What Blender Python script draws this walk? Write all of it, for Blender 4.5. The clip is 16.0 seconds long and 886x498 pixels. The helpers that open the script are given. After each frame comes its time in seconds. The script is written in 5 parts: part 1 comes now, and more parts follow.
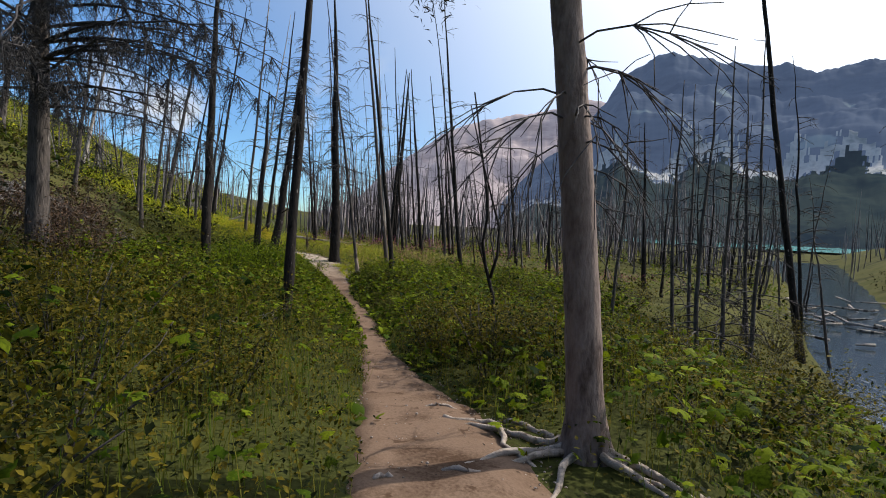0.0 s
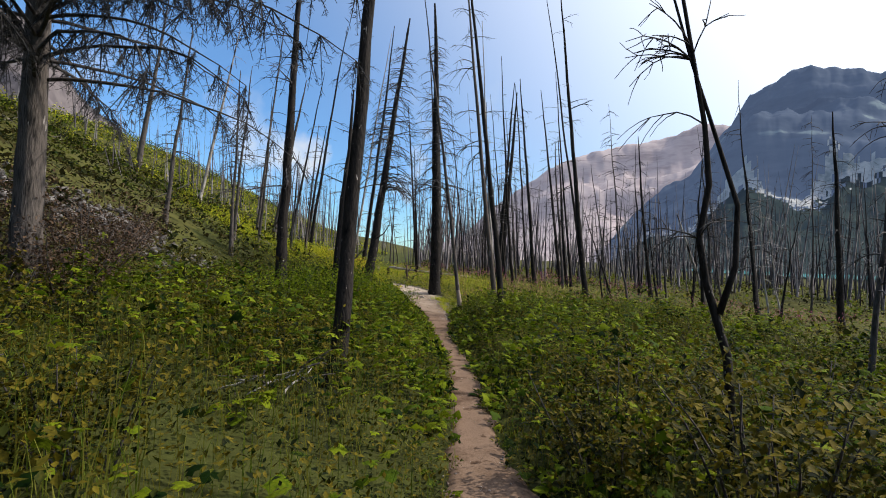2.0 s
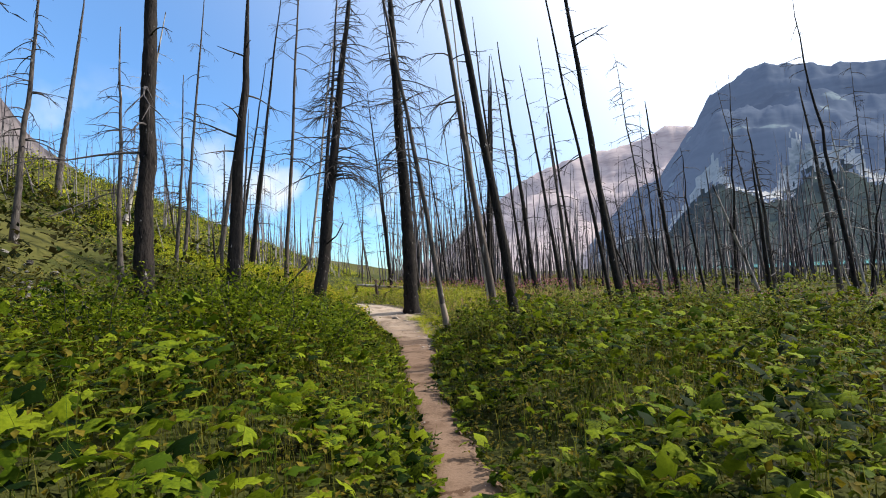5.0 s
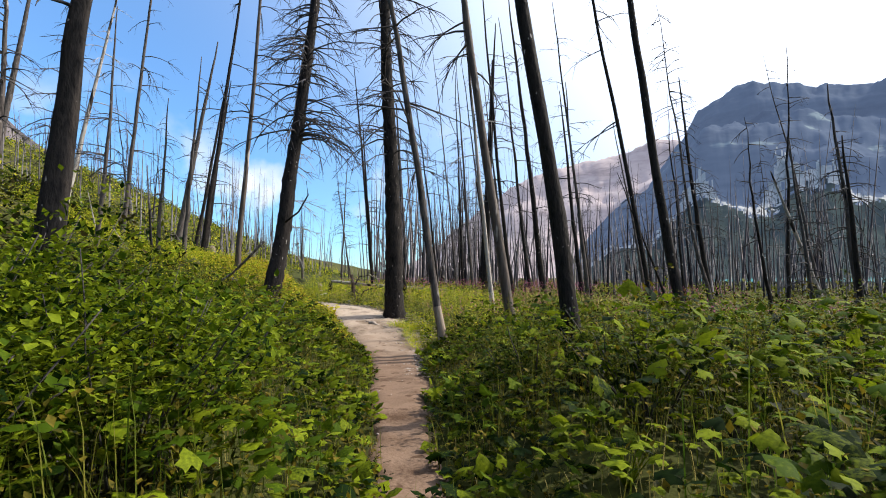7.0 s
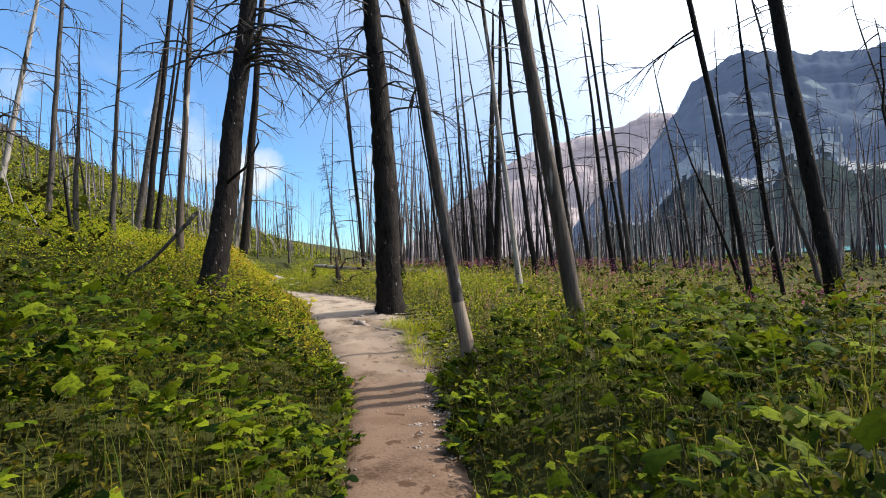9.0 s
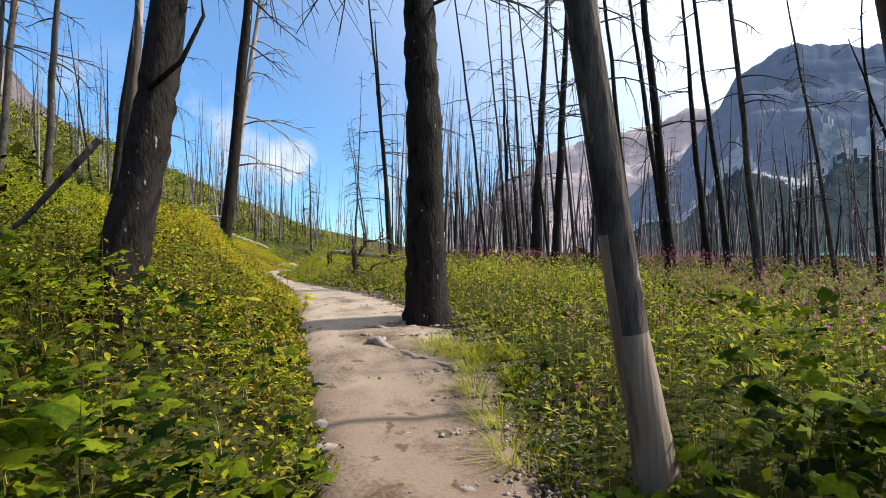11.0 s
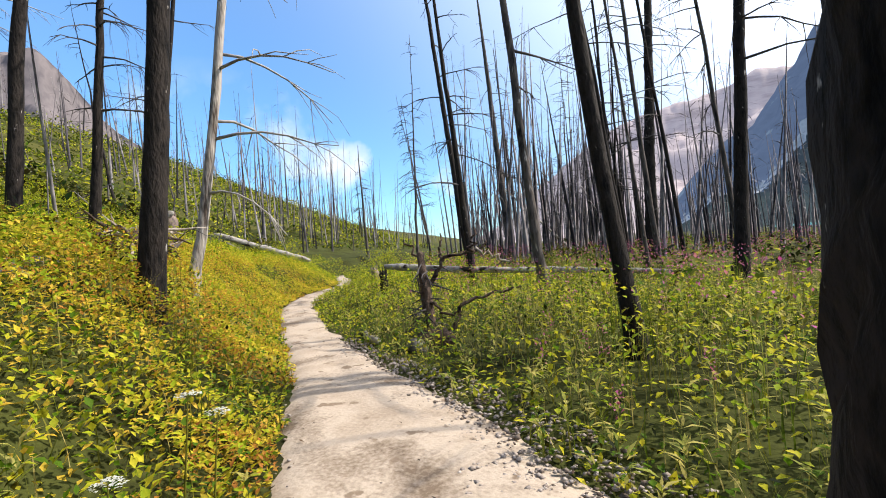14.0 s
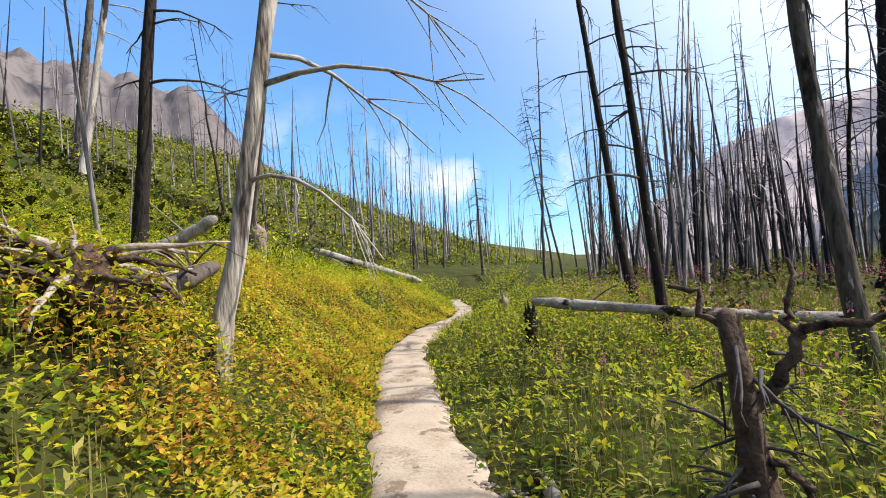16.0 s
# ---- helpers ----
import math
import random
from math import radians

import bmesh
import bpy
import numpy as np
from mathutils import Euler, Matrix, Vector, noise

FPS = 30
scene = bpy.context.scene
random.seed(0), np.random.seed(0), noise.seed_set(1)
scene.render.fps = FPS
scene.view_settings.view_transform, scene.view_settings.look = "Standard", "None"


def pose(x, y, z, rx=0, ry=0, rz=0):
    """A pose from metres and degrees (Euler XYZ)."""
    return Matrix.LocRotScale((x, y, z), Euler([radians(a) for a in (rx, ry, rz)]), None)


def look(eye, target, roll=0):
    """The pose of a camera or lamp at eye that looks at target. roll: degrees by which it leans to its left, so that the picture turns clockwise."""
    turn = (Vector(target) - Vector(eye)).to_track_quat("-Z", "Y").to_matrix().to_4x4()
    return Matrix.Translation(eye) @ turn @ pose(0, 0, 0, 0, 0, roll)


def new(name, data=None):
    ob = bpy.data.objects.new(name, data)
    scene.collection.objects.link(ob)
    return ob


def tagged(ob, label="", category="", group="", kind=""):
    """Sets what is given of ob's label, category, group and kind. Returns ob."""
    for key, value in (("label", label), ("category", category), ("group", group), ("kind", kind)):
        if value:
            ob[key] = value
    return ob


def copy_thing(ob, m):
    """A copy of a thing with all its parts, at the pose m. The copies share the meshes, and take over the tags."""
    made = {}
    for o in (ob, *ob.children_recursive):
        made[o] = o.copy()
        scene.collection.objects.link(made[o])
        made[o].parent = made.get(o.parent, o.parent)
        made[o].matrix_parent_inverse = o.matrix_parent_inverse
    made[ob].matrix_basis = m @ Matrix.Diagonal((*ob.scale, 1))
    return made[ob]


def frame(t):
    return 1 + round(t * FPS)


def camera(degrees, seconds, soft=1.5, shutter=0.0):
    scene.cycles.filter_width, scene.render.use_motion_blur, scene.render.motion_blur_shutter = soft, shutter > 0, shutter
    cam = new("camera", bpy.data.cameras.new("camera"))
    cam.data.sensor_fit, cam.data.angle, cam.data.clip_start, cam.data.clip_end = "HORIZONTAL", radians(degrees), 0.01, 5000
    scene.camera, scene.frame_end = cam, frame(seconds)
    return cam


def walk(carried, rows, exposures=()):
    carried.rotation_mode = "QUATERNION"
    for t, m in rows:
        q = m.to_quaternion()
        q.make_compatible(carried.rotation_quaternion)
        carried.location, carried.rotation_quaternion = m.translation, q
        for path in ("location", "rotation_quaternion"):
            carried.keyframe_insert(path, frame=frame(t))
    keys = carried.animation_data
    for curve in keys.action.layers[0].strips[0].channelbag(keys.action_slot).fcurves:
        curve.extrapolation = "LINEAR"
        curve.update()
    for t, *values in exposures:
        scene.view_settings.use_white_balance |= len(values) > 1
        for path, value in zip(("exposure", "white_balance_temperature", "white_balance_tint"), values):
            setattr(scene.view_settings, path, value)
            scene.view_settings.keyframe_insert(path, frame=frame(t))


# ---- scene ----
cam = camera(83.2, 16.0, soft=1.0)
EXPOSURES = [(0.0, -0.05), (1.5, 0.0), (3.5, 0.2), (6.0, 0.48), (9.0, 0.34), (11.5, 0.28), (12.5, 0.3), (14.0, 0.55), (15.0, 0.6), (16.0, 0.5)]
PATH = [
    (0.0, (0.000, 0.000, 1.400), (-0.185, 4.990, 1.135), 2.48),
    (0.5, (-0.156, 0.969, 1.302), (-0.291, 5.965, 1.474), 0.13),
    (1.0, (-0.273, 1.935, 1.190), (-0.501, 6.929, 1.290), 1.41),
    (1.5, (-0.383, 2.908, 1.056), (-1.136, 7.850, 1.041), -1.20),
    (2.0, (-0.578, 3.862, 0.933), (-1.833, 8.702, 0.988), 1.75),
    (2.5, (-0.813, 4.793, 0.826), (-2.159, 9.604, 1.036), -2.76),
    (3.0, (-1.053, 5.702, 0.727), (-2.081, 10.594, 0.854), 0.98),
    (3.5, (-1.279, 6.599, 0.632), (-2.317, 11.486, 0.835), -1.10),
    (6.0, (-2.289, 11.157, 0.279), (-3.347, 16.037, 0.525), -3.00),
    (6.5, (-2.583, 12.078, 0.217), (-3.686, 16.954, 0.324), -2.64),
    (7.0, (-2.868, 13.006, 0.161), (-3.787, 17.913, 0.437), -0.77),
    (7.5, (-3.173, 13.906, 0.120), (-4.228, 18.791, -0.035), 0.08),
    (8.0, (-3.433, 14.779, 0.113), (-4.636, 19.629, 0.275), -1.90),
    (8.5, (-3.681, 15.669, 0.119), (-4.729, 20.550, 0.396), -2.21),
    (9.0, (-3.882, 16.600, 0.134), (-4.760, 21.522, 0.215), -2.47),
    (11.5, (-5.416, 21.115, -0.068), (-6.666, 25.956, -0.035), -1.31),
    (12.0, (-5.750, 21.983, -0.028), (-7.177, 26.767, 0.256), -3.49),
    (12.5, (-6.111, 22.867, 0.036), (-7.910, 27.531, 0.071), -3.29),
    (13.0, (-6.516, 23.686, 0.097), (-8.697, 28.184, 0.193), -2.84),
    (13.5, (-6.941, 24.513, 0.212), (-8.992, 29.073, 0.263), -3.63),
    (14.0, (-7.364, 25.324, 0.327), (-9.096, 30.014, 0.306), -4.91),
    (14.5, (-7.783, 26.149, 0.445), (-9.970, 30.645, 0.444), -5.13),
    (15.0, (-8.280, 26.908, 0.516), (-10.712, 31.277, 0.568), -3.80),
    (15.5, (-8.843, 27.641, 0.551), (-11.610, 31.805, 0.594), -3.98),
    (16.0, (-9.505, 28.317, 0.547), (-12.182, 32.535, 0.758), -4.28),
]
walk(cam, [(t, look(eye, target, roll)) for t, eye, target, roll in PATH], EXPOSURES)

# ---- world, sun and sky ----
SUN_AZ, SUN_EL = 62.0, 43.0   # degrees to the right of +y, degrees above the horizon


def build_world():
    world = bpy.data.worlds.new("sky")
    scene.world = world
    world.use_nodes = True
    nt = world.node_tree
    nt.nodes.clear()
    n, k = nt.nodes, nt.links
    sky = n.new("ShaderNodeTexSky")
    sky.sky_type, sky.sun_disc = "NISHITA", False
    sky.sun_elevation, sky.sun_rotation = radians(SUN_EL), radians(-SUN_AZ)
    sky.altitude, sky.air_density, sky.dust_density, sky.ozone_density = 1500.0, 1.0, 0.35, 1.2
    co = n.new("ShaderNodeTexCoord")
    sep = n.new("ShaderNodeSeparateXYZ")
    k.new(co.outputs["Generated"], sep.inputs[0])
    noi = n.new("ShaderNodeTexNoise")
    noi.inputs["Scale"].default_value, noi.inputs["Detail"].default_value = 5.5, 7.0
    k.new(co.outputs["Generated"], noi.inputs["Vector"])
    cr = n.new("ShaderNodeValToRGB")
    cr.color_ramp.elements[0].position, cr.color_ramp.elements[1].position = 0.56, 0.68
    k.new(noi.outputs["Fac"], cr.inputs[0])
    band = n.new("ShaderNodeMapRange")
    band.inputs["From Min"].default_value, band.inputs["From Max"].default_value = 0.36, 0.16
    k.new(sep.outputs["Z"], band.inputs["Value"])
    mul = n.new("ShaderNodeMath")
    mul.operation = "MULTIPLY"
    k.new(cr.outputs["Color"], mul.inputs[0])
    k.new(band.outputs[0], mul.inputs[1])
    mix = n.new("ShaderNodeMix")
    mix.data_type = "RGBA"
    mix.inputs["B"].default_value = (7.0, 7.2, 7.6, 1)
    k.new(mul.outputs[0], mix.inputs["Factor"])
    # deep mountain blue, with a white glow of haze round the sun
    tint = n.new("ShaderNodeMix")
    tint.data_type, tint.blend_type = "RGBA", "MULTIPLY"
    tint.inputs["Factor"].default_value = 1.0
    tint.inputs["B"].default_value = (0.52, 0.78, 0.97, 1)
    k.new(sky.outputs[0], tint.inputs["A"])
    dot = n.new("ShaderNodeVectorMath")
    dot.operation = "DOT_PRODUCT"
    dot.inputs[1].default_value = (math.sin(radians(SUN_AZ)) * math.cos(radians(SUN_EL)), math.cos(radians(SUN_AZ)) * math.cos(radians(SUN_EL)), math.sin(radians(SUN_EL)))
    k.new(co.outputs["Generated"], dot.inputs[0])
    pos = n.new("ShaderNodeMath")
    pos.operation = "MAXIMUM"
    pos.inputs[1].default_value = 0.0
    k.new(dot.outputs["Value"], pos.inputs[0])
    power = n.new("ShaderNodeMath")
    power.operation = "POWER"
    power.inputs[1].default_value = 2.4
    k.new(pos.outputs[0], power.inputs[0])
    halo = n.new("ShaderNodeMix")
    halo.data_type, halo.blend_type = "RGBA", "ADD"
    halo.inputs["B"].default_value = (18.0, 18.0, 18.0, 1)
    k.new(power.outputs[0], halo.inputs["Factor"])
    k.new(tint.outputs["Result"], halo.inputs["A"])
    k.new(halo.outputs["Result"], mix.inputs["A"])
    bg = n.new("ShaderNodeBackground")
    bg.inputs["Strength"].default_value = 0.115
    k.new(mix.outputs["Result"], bg.inputs["Color"])
    k.new(bg.outputs[0], n.new("ShaderNodeOutputWorld").inputs["Surface"])


build_world()
sun_data = bpy.data.lights.new("sun", "SUN")
sun_data.energy, sun_data.angle, sun_data.color = 5.0, radians(0.55), (1.0, 0.93, 0.82)
sun = new("sun", sun_data)
sun.matrix_world = look((0, 0, 0), (-math.sin(radians(SUN_AZ)) * math.cos(radians(SUN_EL)), -math.cos(radians(SUN_AZ)) * math.cos(radians(SUN_EL)), -math.sin(radians(SUN_EL))))


# ---- materials ----
def material(name, colors, scale=3.0, rough=0.85, bump=0.3, bump_scale=40.0, island=0.0, stretch=(1, 1, 1), translucent=0.0, metal=0.0, spots=None, haze_glow=None, spec=0.3):
    """A procedural surface: a colour ramp over two scales of noise, shifted a little per piece, with relief."""
    m = bpy.data.materials.new(name)
    m.use_nodes = True
    nt = m.node_tree
    n, k = nt.nodes, nt.links
    bsdf = n["Principled BSDF"]
    bsdf.inputs["Roughness"].default_value, bsdf.inputs["Metallic"].default_value = rough, metal
    bsdf.inputs["Specular IOR Level"].default_value = spec
    co = n.new("ShaderNodeTexCoord")
    mp = n.new("ShaderNodeMapping")
    mp.inputs["Scale"].default_value = stretch
    k.new(co.outputs["Object"], mp.inputs[0])
    big = n.new("ShaderNodeTexNoise")
    big.inputs["Scale"].default_value, big.inputs["Detail"].default_value = scale, 6.0
    k.new(mp.outputs[0], big.inputs["Vector"])
    fine = n.new("ShaderNodeTexNoise")
    fine.inputs["Scale"].default_value, fine.inputs["Detail"].default_value = bump_scale, 5.0
    k.new(mp.outputs[0], fine.inputs["Vector"])
    add = n.new("ShaderNodeMath")
    add.operation = "MULTIPLY_ADD"
    add.inputs[1].default_value = 0.35
    k.new(fine.outputs["Fac"], add.inputs[0])
    k.new(big.outputs["Fac"], add.inputs[2])
    val = n.new("ShaderNodeMath")
    val.operation = "SUBTRACT"
    val.inputs[1].default_value = 0.175
    k.new(add.outputs[0], val.inputs[0])
    if island:
        geo = n.new("ShaderNodeNewGeometry")
        isl = n.new("ShaderNodeMath")
        isl.operation = "MULTIPLY_ADD"
        isl.inputs[1].default_value = island
        k.new(geo.outputs["Random Per Island"], isl.inputs[0])
        k.new(val.outputs[0], isl.inputs[2])
        sub = n.new("ShaderNodeMath")
        sub.operation = "SUBTRACT"
        sub.inputs[1].default_value = island / 2
        k.new(isl.outputs[0], sub.inputs[0])
        val = sub
    ramp = n.new("ShaderNodeValToRGB")
    el = ramp.color_ramp.elements
    for i, c in enumerate(colors):
        e = el[i] if i < 2 else el.new(0.5)
        e.color = (*c, 1)
    for i, e in enumerate(sorted(el, key=lambda q: 0)):
        e.position = 0.28 + 0.44 * i / max(1, len(colors) - 1)
    k.new(val.outputs[0], ramp.inputs[0])
    color = ramp.outputs["Color"]
    if spots:   # (colour, scale, threshold)
        sp = n.new("ShaderNodeTexNoise")
        sp.inputs["Scale"].default_value, sp.inputs["Detail"].default_value = spots[1], 4.0
        k.new(mp.outputs[0], sp.inputs["Vector"])
        cut = n.new("ShaderNodeMapRange")
        cut.inputs["From Min"].default_value, cut.inputs["From Max"].default_value = spots[2], spots[2] + 0.04
        k.new(sp.outputs["Fac"], cut.inputs["Value"])
        mx = n.new("ShaderNodeMix")
        mx.data_type = "RGBA"
        mx.inputs["B"].default_value = (*spots[0], 1)
        k.new(cut.outputs[0], mx.inputs["Factor"])
        k.new(color, mx.inputs["A"])
        color = mx.outputs["Result"]
    k.new(color, bsdf.inputs["Base Color"])
    if bump:
        bp = n.new("ShaderNodeBump")
        bp.inputs["Strength"].default_value, bp.inputs["Distance"].default_value = bump, 0.02
        k.new(fine.outputs["Fac"], bp.inputs["Height"])
        k.new(bp.outputs[0], bsdf.inputs["Normal"])
    # distance haze on the mountains, painted as an even self-glow
    if haze_glow:
        bsdf.inputs["Emission Color"].default_value, bsdf.inputs["Emission Strength"].default_value = (*haze_glow[0], 1), haze_glow[1]
    if translucent:
        tr = n.new("ShaderNodeBsdfTranslucent")
        k.new(color, tr.inputs["Color"])
        ms = n.new("ShaderNodeMixShader")
        ms.inputs[0].default_value = translucent
        k.new(bsdf.outputs[0], ms.inputs[1])
        k.new(tr.outputs[0], ms.inputs[2])
        k.new(ms.outputs[0], n["Material Output"].inputs["Surface"])
    return m


SOIL = material("soil", [(0.012, 0.012, 0.005), (0.026, 0.027, 0.009), (0.05, 0.055, 0.014)], 0.6, 0.95, 0.6, 18.0, spec=0.05)
HILL = material("hill_ground", [(0.018, 0.021, 0.007), (0.038, 0.045, 0.010), (0.075, 0.072, 0.02)], 0.25, 0.95, 0.8, 3.0, spec=0.05)
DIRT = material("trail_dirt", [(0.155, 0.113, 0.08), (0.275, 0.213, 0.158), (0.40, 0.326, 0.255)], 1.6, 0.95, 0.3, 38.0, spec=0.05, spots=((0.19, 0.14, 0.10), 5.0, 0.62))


def darken_first_part(m, dark, y0, y1):
    """Darkens the path's earth to brown before y0, fading out raggedly towards y1."""
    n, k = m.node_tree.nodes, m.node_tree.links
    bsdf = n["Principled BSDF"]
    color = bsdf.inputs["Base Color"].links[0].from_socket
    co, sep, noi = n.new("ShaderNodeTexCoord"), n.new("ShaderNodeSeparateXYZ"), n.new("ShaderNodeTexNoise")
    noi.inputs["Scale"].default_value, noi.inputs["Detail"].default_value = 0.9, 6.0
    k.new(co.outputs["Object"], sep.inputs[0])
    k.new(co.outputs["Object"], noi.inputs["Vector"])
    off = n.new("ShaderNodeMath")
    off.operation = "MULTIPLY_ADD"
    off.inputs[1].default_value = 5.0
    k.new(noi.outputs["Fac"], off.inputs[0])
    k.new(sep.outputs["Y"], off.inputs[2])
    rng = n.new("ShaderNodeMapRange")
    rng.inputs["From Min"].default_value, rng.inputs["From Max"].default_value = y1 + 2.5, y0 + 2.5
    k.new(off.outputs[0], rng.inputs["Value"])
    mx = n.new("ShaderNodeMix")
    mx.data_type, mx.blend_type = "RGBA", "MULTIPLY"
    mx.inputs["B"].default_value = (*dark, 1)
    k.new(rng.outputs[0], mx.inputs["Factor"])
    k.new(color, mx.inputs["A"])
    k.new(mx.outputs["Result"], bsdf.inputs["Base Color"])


darken_first_part(DIRT, (0.44, 0.36, 0.32), 22.0, 27.0)
STONE = material("pebble_stone", [(0.13, 0.10, 0.08), (0.24, 0.195, 0.165), (0.36, 0.31, 0.275)], 3.0, 0.85, 0.3, 50.0, island=0.5, spec=0.1)
ROCK = material("grey_rock", [(0.035, 0.030, 0.028), (0.085, 0.078, 0.073), (0.19, 0.175, 0.165)], 2.5, 0.9, 0.6, 30.0, island=0.4, spec=0.08)
CHARRED = material("charred_bark", [(0.003, 0.003, 0.0035), (0.009, 0.008, 0.008), (0.030, 0.024, 0.021)], 9.0, 0.85, 1.0, 34.0, stretch=(1, 1, 0.35), spots=((0.40, 0.36, 0.33), 19.0, 0.685), spec=0.12)
GREY = material("weathered_bark", [(0.010, 0.009, 0.009), (0.034, 0.029, 0.027), (0.11, 0.092, 0.082)], 7.0, 0.85, 1.0, 34.0, stretch=(1, 1, 0.25), spots=((0.34, 0.30, 0.27), 13.0, 0.66), spec=0.12)
PATCHY = material("peeling_bark", [(0.02, 0.016, 0.015), (0.05, 0.036, 0.03), (0.10, 0.075, 0.06)], 5.0, 0.75, 0.8, 30.0, stretch=(1, 1, 0.25), spots=((0.42, 0.36, 0.31), 2.8, 0.60))
PALE = material("bare_silver_wood", [(0.06, 0.045, 0.036), (0.20, 0.165, 0.14), (0.42, 0.375, 0.335)], 5.0, 0.85, 0.8, 40.0, stretch=(1, 1, 0.15), spots=((0.035, 0.028, 0.024), 3.6, 0.56), spec=0.1)
BARK = material("brown_grey_bark", [(0.055, 0.034, 0.028), (0.12, 0.08, 0.066), (0.23, 0.17, 0.145)], 5.0, 0.85, 0.7, 36.0, stretch=(1, 1, 0.35), spots=((0.02, 0.018, 0.018), 2.2, 0.64))
TWIG = material("dead_twig", [(0.015, 0.013, 0.014), (0.035, 0.031, 0.031), (0.07, 0.06, 0.058)], 5.0, 0.85, 0.3, 40.0)
TWIG_PALE = material("pale_twig", [(0.10, 0.085, 0.075), (0.22, 0.20, 0.18), (0.36, 0.33, 0.31)], 5.0, 0.85, 0.3, 40.0)
FARWOOD = material("far_dead_wood", [(0.03, 0.027, 0.031), (0.10, 0.088, 0.095), (0.30, 0.27, 0.27)], 0.5, 0.9, 0.0, 5.0, island=0.8, spec=0.05)
ROOT = material("worn_root", [(0.10, 0.075, 0.055), (0.22, 0.17, 0.135), (0.36, 0.30, 0.25)], 6.0, 0.8, 0.7, 40.0)
BROAD = material("broad_green_leaf", [(0.007, 0.018, 0.002), (0.046, 0.080, 0.004), (0.19, 0.235, 0.010)], 0.9, 0.6, 0.15, 60.0, island=0.62, translucent=0.36, spec=0.04)
SMALL = material("small_green_leaf", [(0.008, 0.013, 0.002), (0.028, 0.035, 0.004), (0.15, 0.115, 0.010)], 0.7, 0.65, 0.0, 60.0, island=0.6, translucent=0.32, spec=0.08)
HILL_LEAF = material("hillside_green_leaf", [(0.012, 0.028, 0.004), (0.038, 0.062, 0.006), (0.12, 0.125, 0.013)], 0.35, 0.65, 0.0, 60.0, island=0.6, translucent=0.42, spec=0.08)
YELLOW = material("autumn_leaf", [(0.34, 0.36, 0.025), (0.66, 0.54, 0.04), (0.68, 0.42, 0.06)], 0.8, 0.65, 0.0, 60.0, island=0.46, translucent=0.48, spec=0.1)
RUST = material("rusty_autumn_leaf", [(0.42, 0.31, 0.03), (0.50, 0.26, 0.035), (0.36, 0.13, 0.035)], 0.9, 0.65, 0.0, 60.0, island=0.5, translucent=0.45, spec=0.1)
LIME = material("lime_leaf", [(0.08, 0.15, 0.008), (0.28, 0.36, 0.016), (0.58, 0.50, 0.03)], 0.8, 0.6, 0.0, 60.0, island=0.6, translucent=0.48, spec=0.1)
GRASS = material("meadow_grass_blade", [(0.05, 0.095, 0.008), (0.10, 0.14, 0.013), (0.20, 0.18, 0.03)], 0.5, 0.65, 0.0, 60.0, island=0.5, translucent=0.45, spec=0.1)
STRAW = material("straw_grass_blade", [(0.16, 0.16, 0.03), (0.34, 0.29, 0.08), (0.46, 0.36, 0.13)], 0.9, 0.65, 0.0, 60.0, island=0.4, translucent=0.35)
PINK = material("fireweed_petal", [(0.36, 0.07, 0.20), (0.50, 0.15, 0.32), (0.42, 0.16, 0.16)], 3.0, 0.6, 0.0, 60.0, island=0.5, translucent=0.4, spec=0.1)
WHITE_FLOWER = material("white_umbel", [(0.55, 0.55, 0.48), (0.7, 0.7, 0.64)], 3.0, 0.7, 0.0, 60.0, translucent=0.3)
NEEDLE = material("dead_needles", [(0.016, 0.016, 0.02), (0.035, 0.034, 0.038), (0.06, 0.055, 0.05)], 2.0, 0.8, 0.0, 40.0, island=0.5, translucent=0.15)
BROWN_BRUSH = material("dry_brown_brush", [(0.03, 0.018, 0.012), (0.065, 0.036, 0.022), (0.11, 0.065, 0.035)], 1.0, 0.8, 0.0, 40.0, island=0.5, translucent=0.2)
WATER = material("river_water", [(0.02, 0.03, 0.04), (0.03, 0.045, 0.055)], 1.0, 0.08, 0.7, 5.0, stretch=(1.0, 0.35, 1.0), spec=0.6)
LAKE = material("lake_water", [(0.03, 0.19, 0.19), (0.04, 0.24, 0.23)], 0.05, 0.25, 0.2, 1.0, spec=0.4)
# mountain haze is put into these materials: tinted rock colours plus a glow
MOUNT = material("hazy_mountain_rock", [(0.009, 0.014, 0.022), (0.022, 0.031, 0.046), (0.058, 0.068, 0.085)], 0.006, 0.95, 0.0, 0.04, stretch=(1, 1, 3.0), spots=((0.15, 0.18, 0.17), 0.010, 0.64), haze_glow=((0.26, 0.37, 0.64), 0.21), spec=0.0)
PINKROCK = material("hazy_pale_pink_rock", [(0.12, 0.092, 0.09), (0.21, 0.165, 0.158), (0.31, 0.255, 0.245)], 0.008, 0.95, 0.0, 0.05, stretch=(1, 1, 4.0), haze_glow=((0.46, 0.42, 0.52), 0.30))
CLIFF = material("hazy_warm_cliff_rock", [(0.028, 0.025, 0.026), (0.068, 0.057, 0.055), (0.14, 0.118, 0.115)], 0.05, 0.95, 0.0, 0.35, stretch=(1, 1, 0.3), haze_glow=((0.26, 0.29, 0.42), 0.09), spec=0.0)

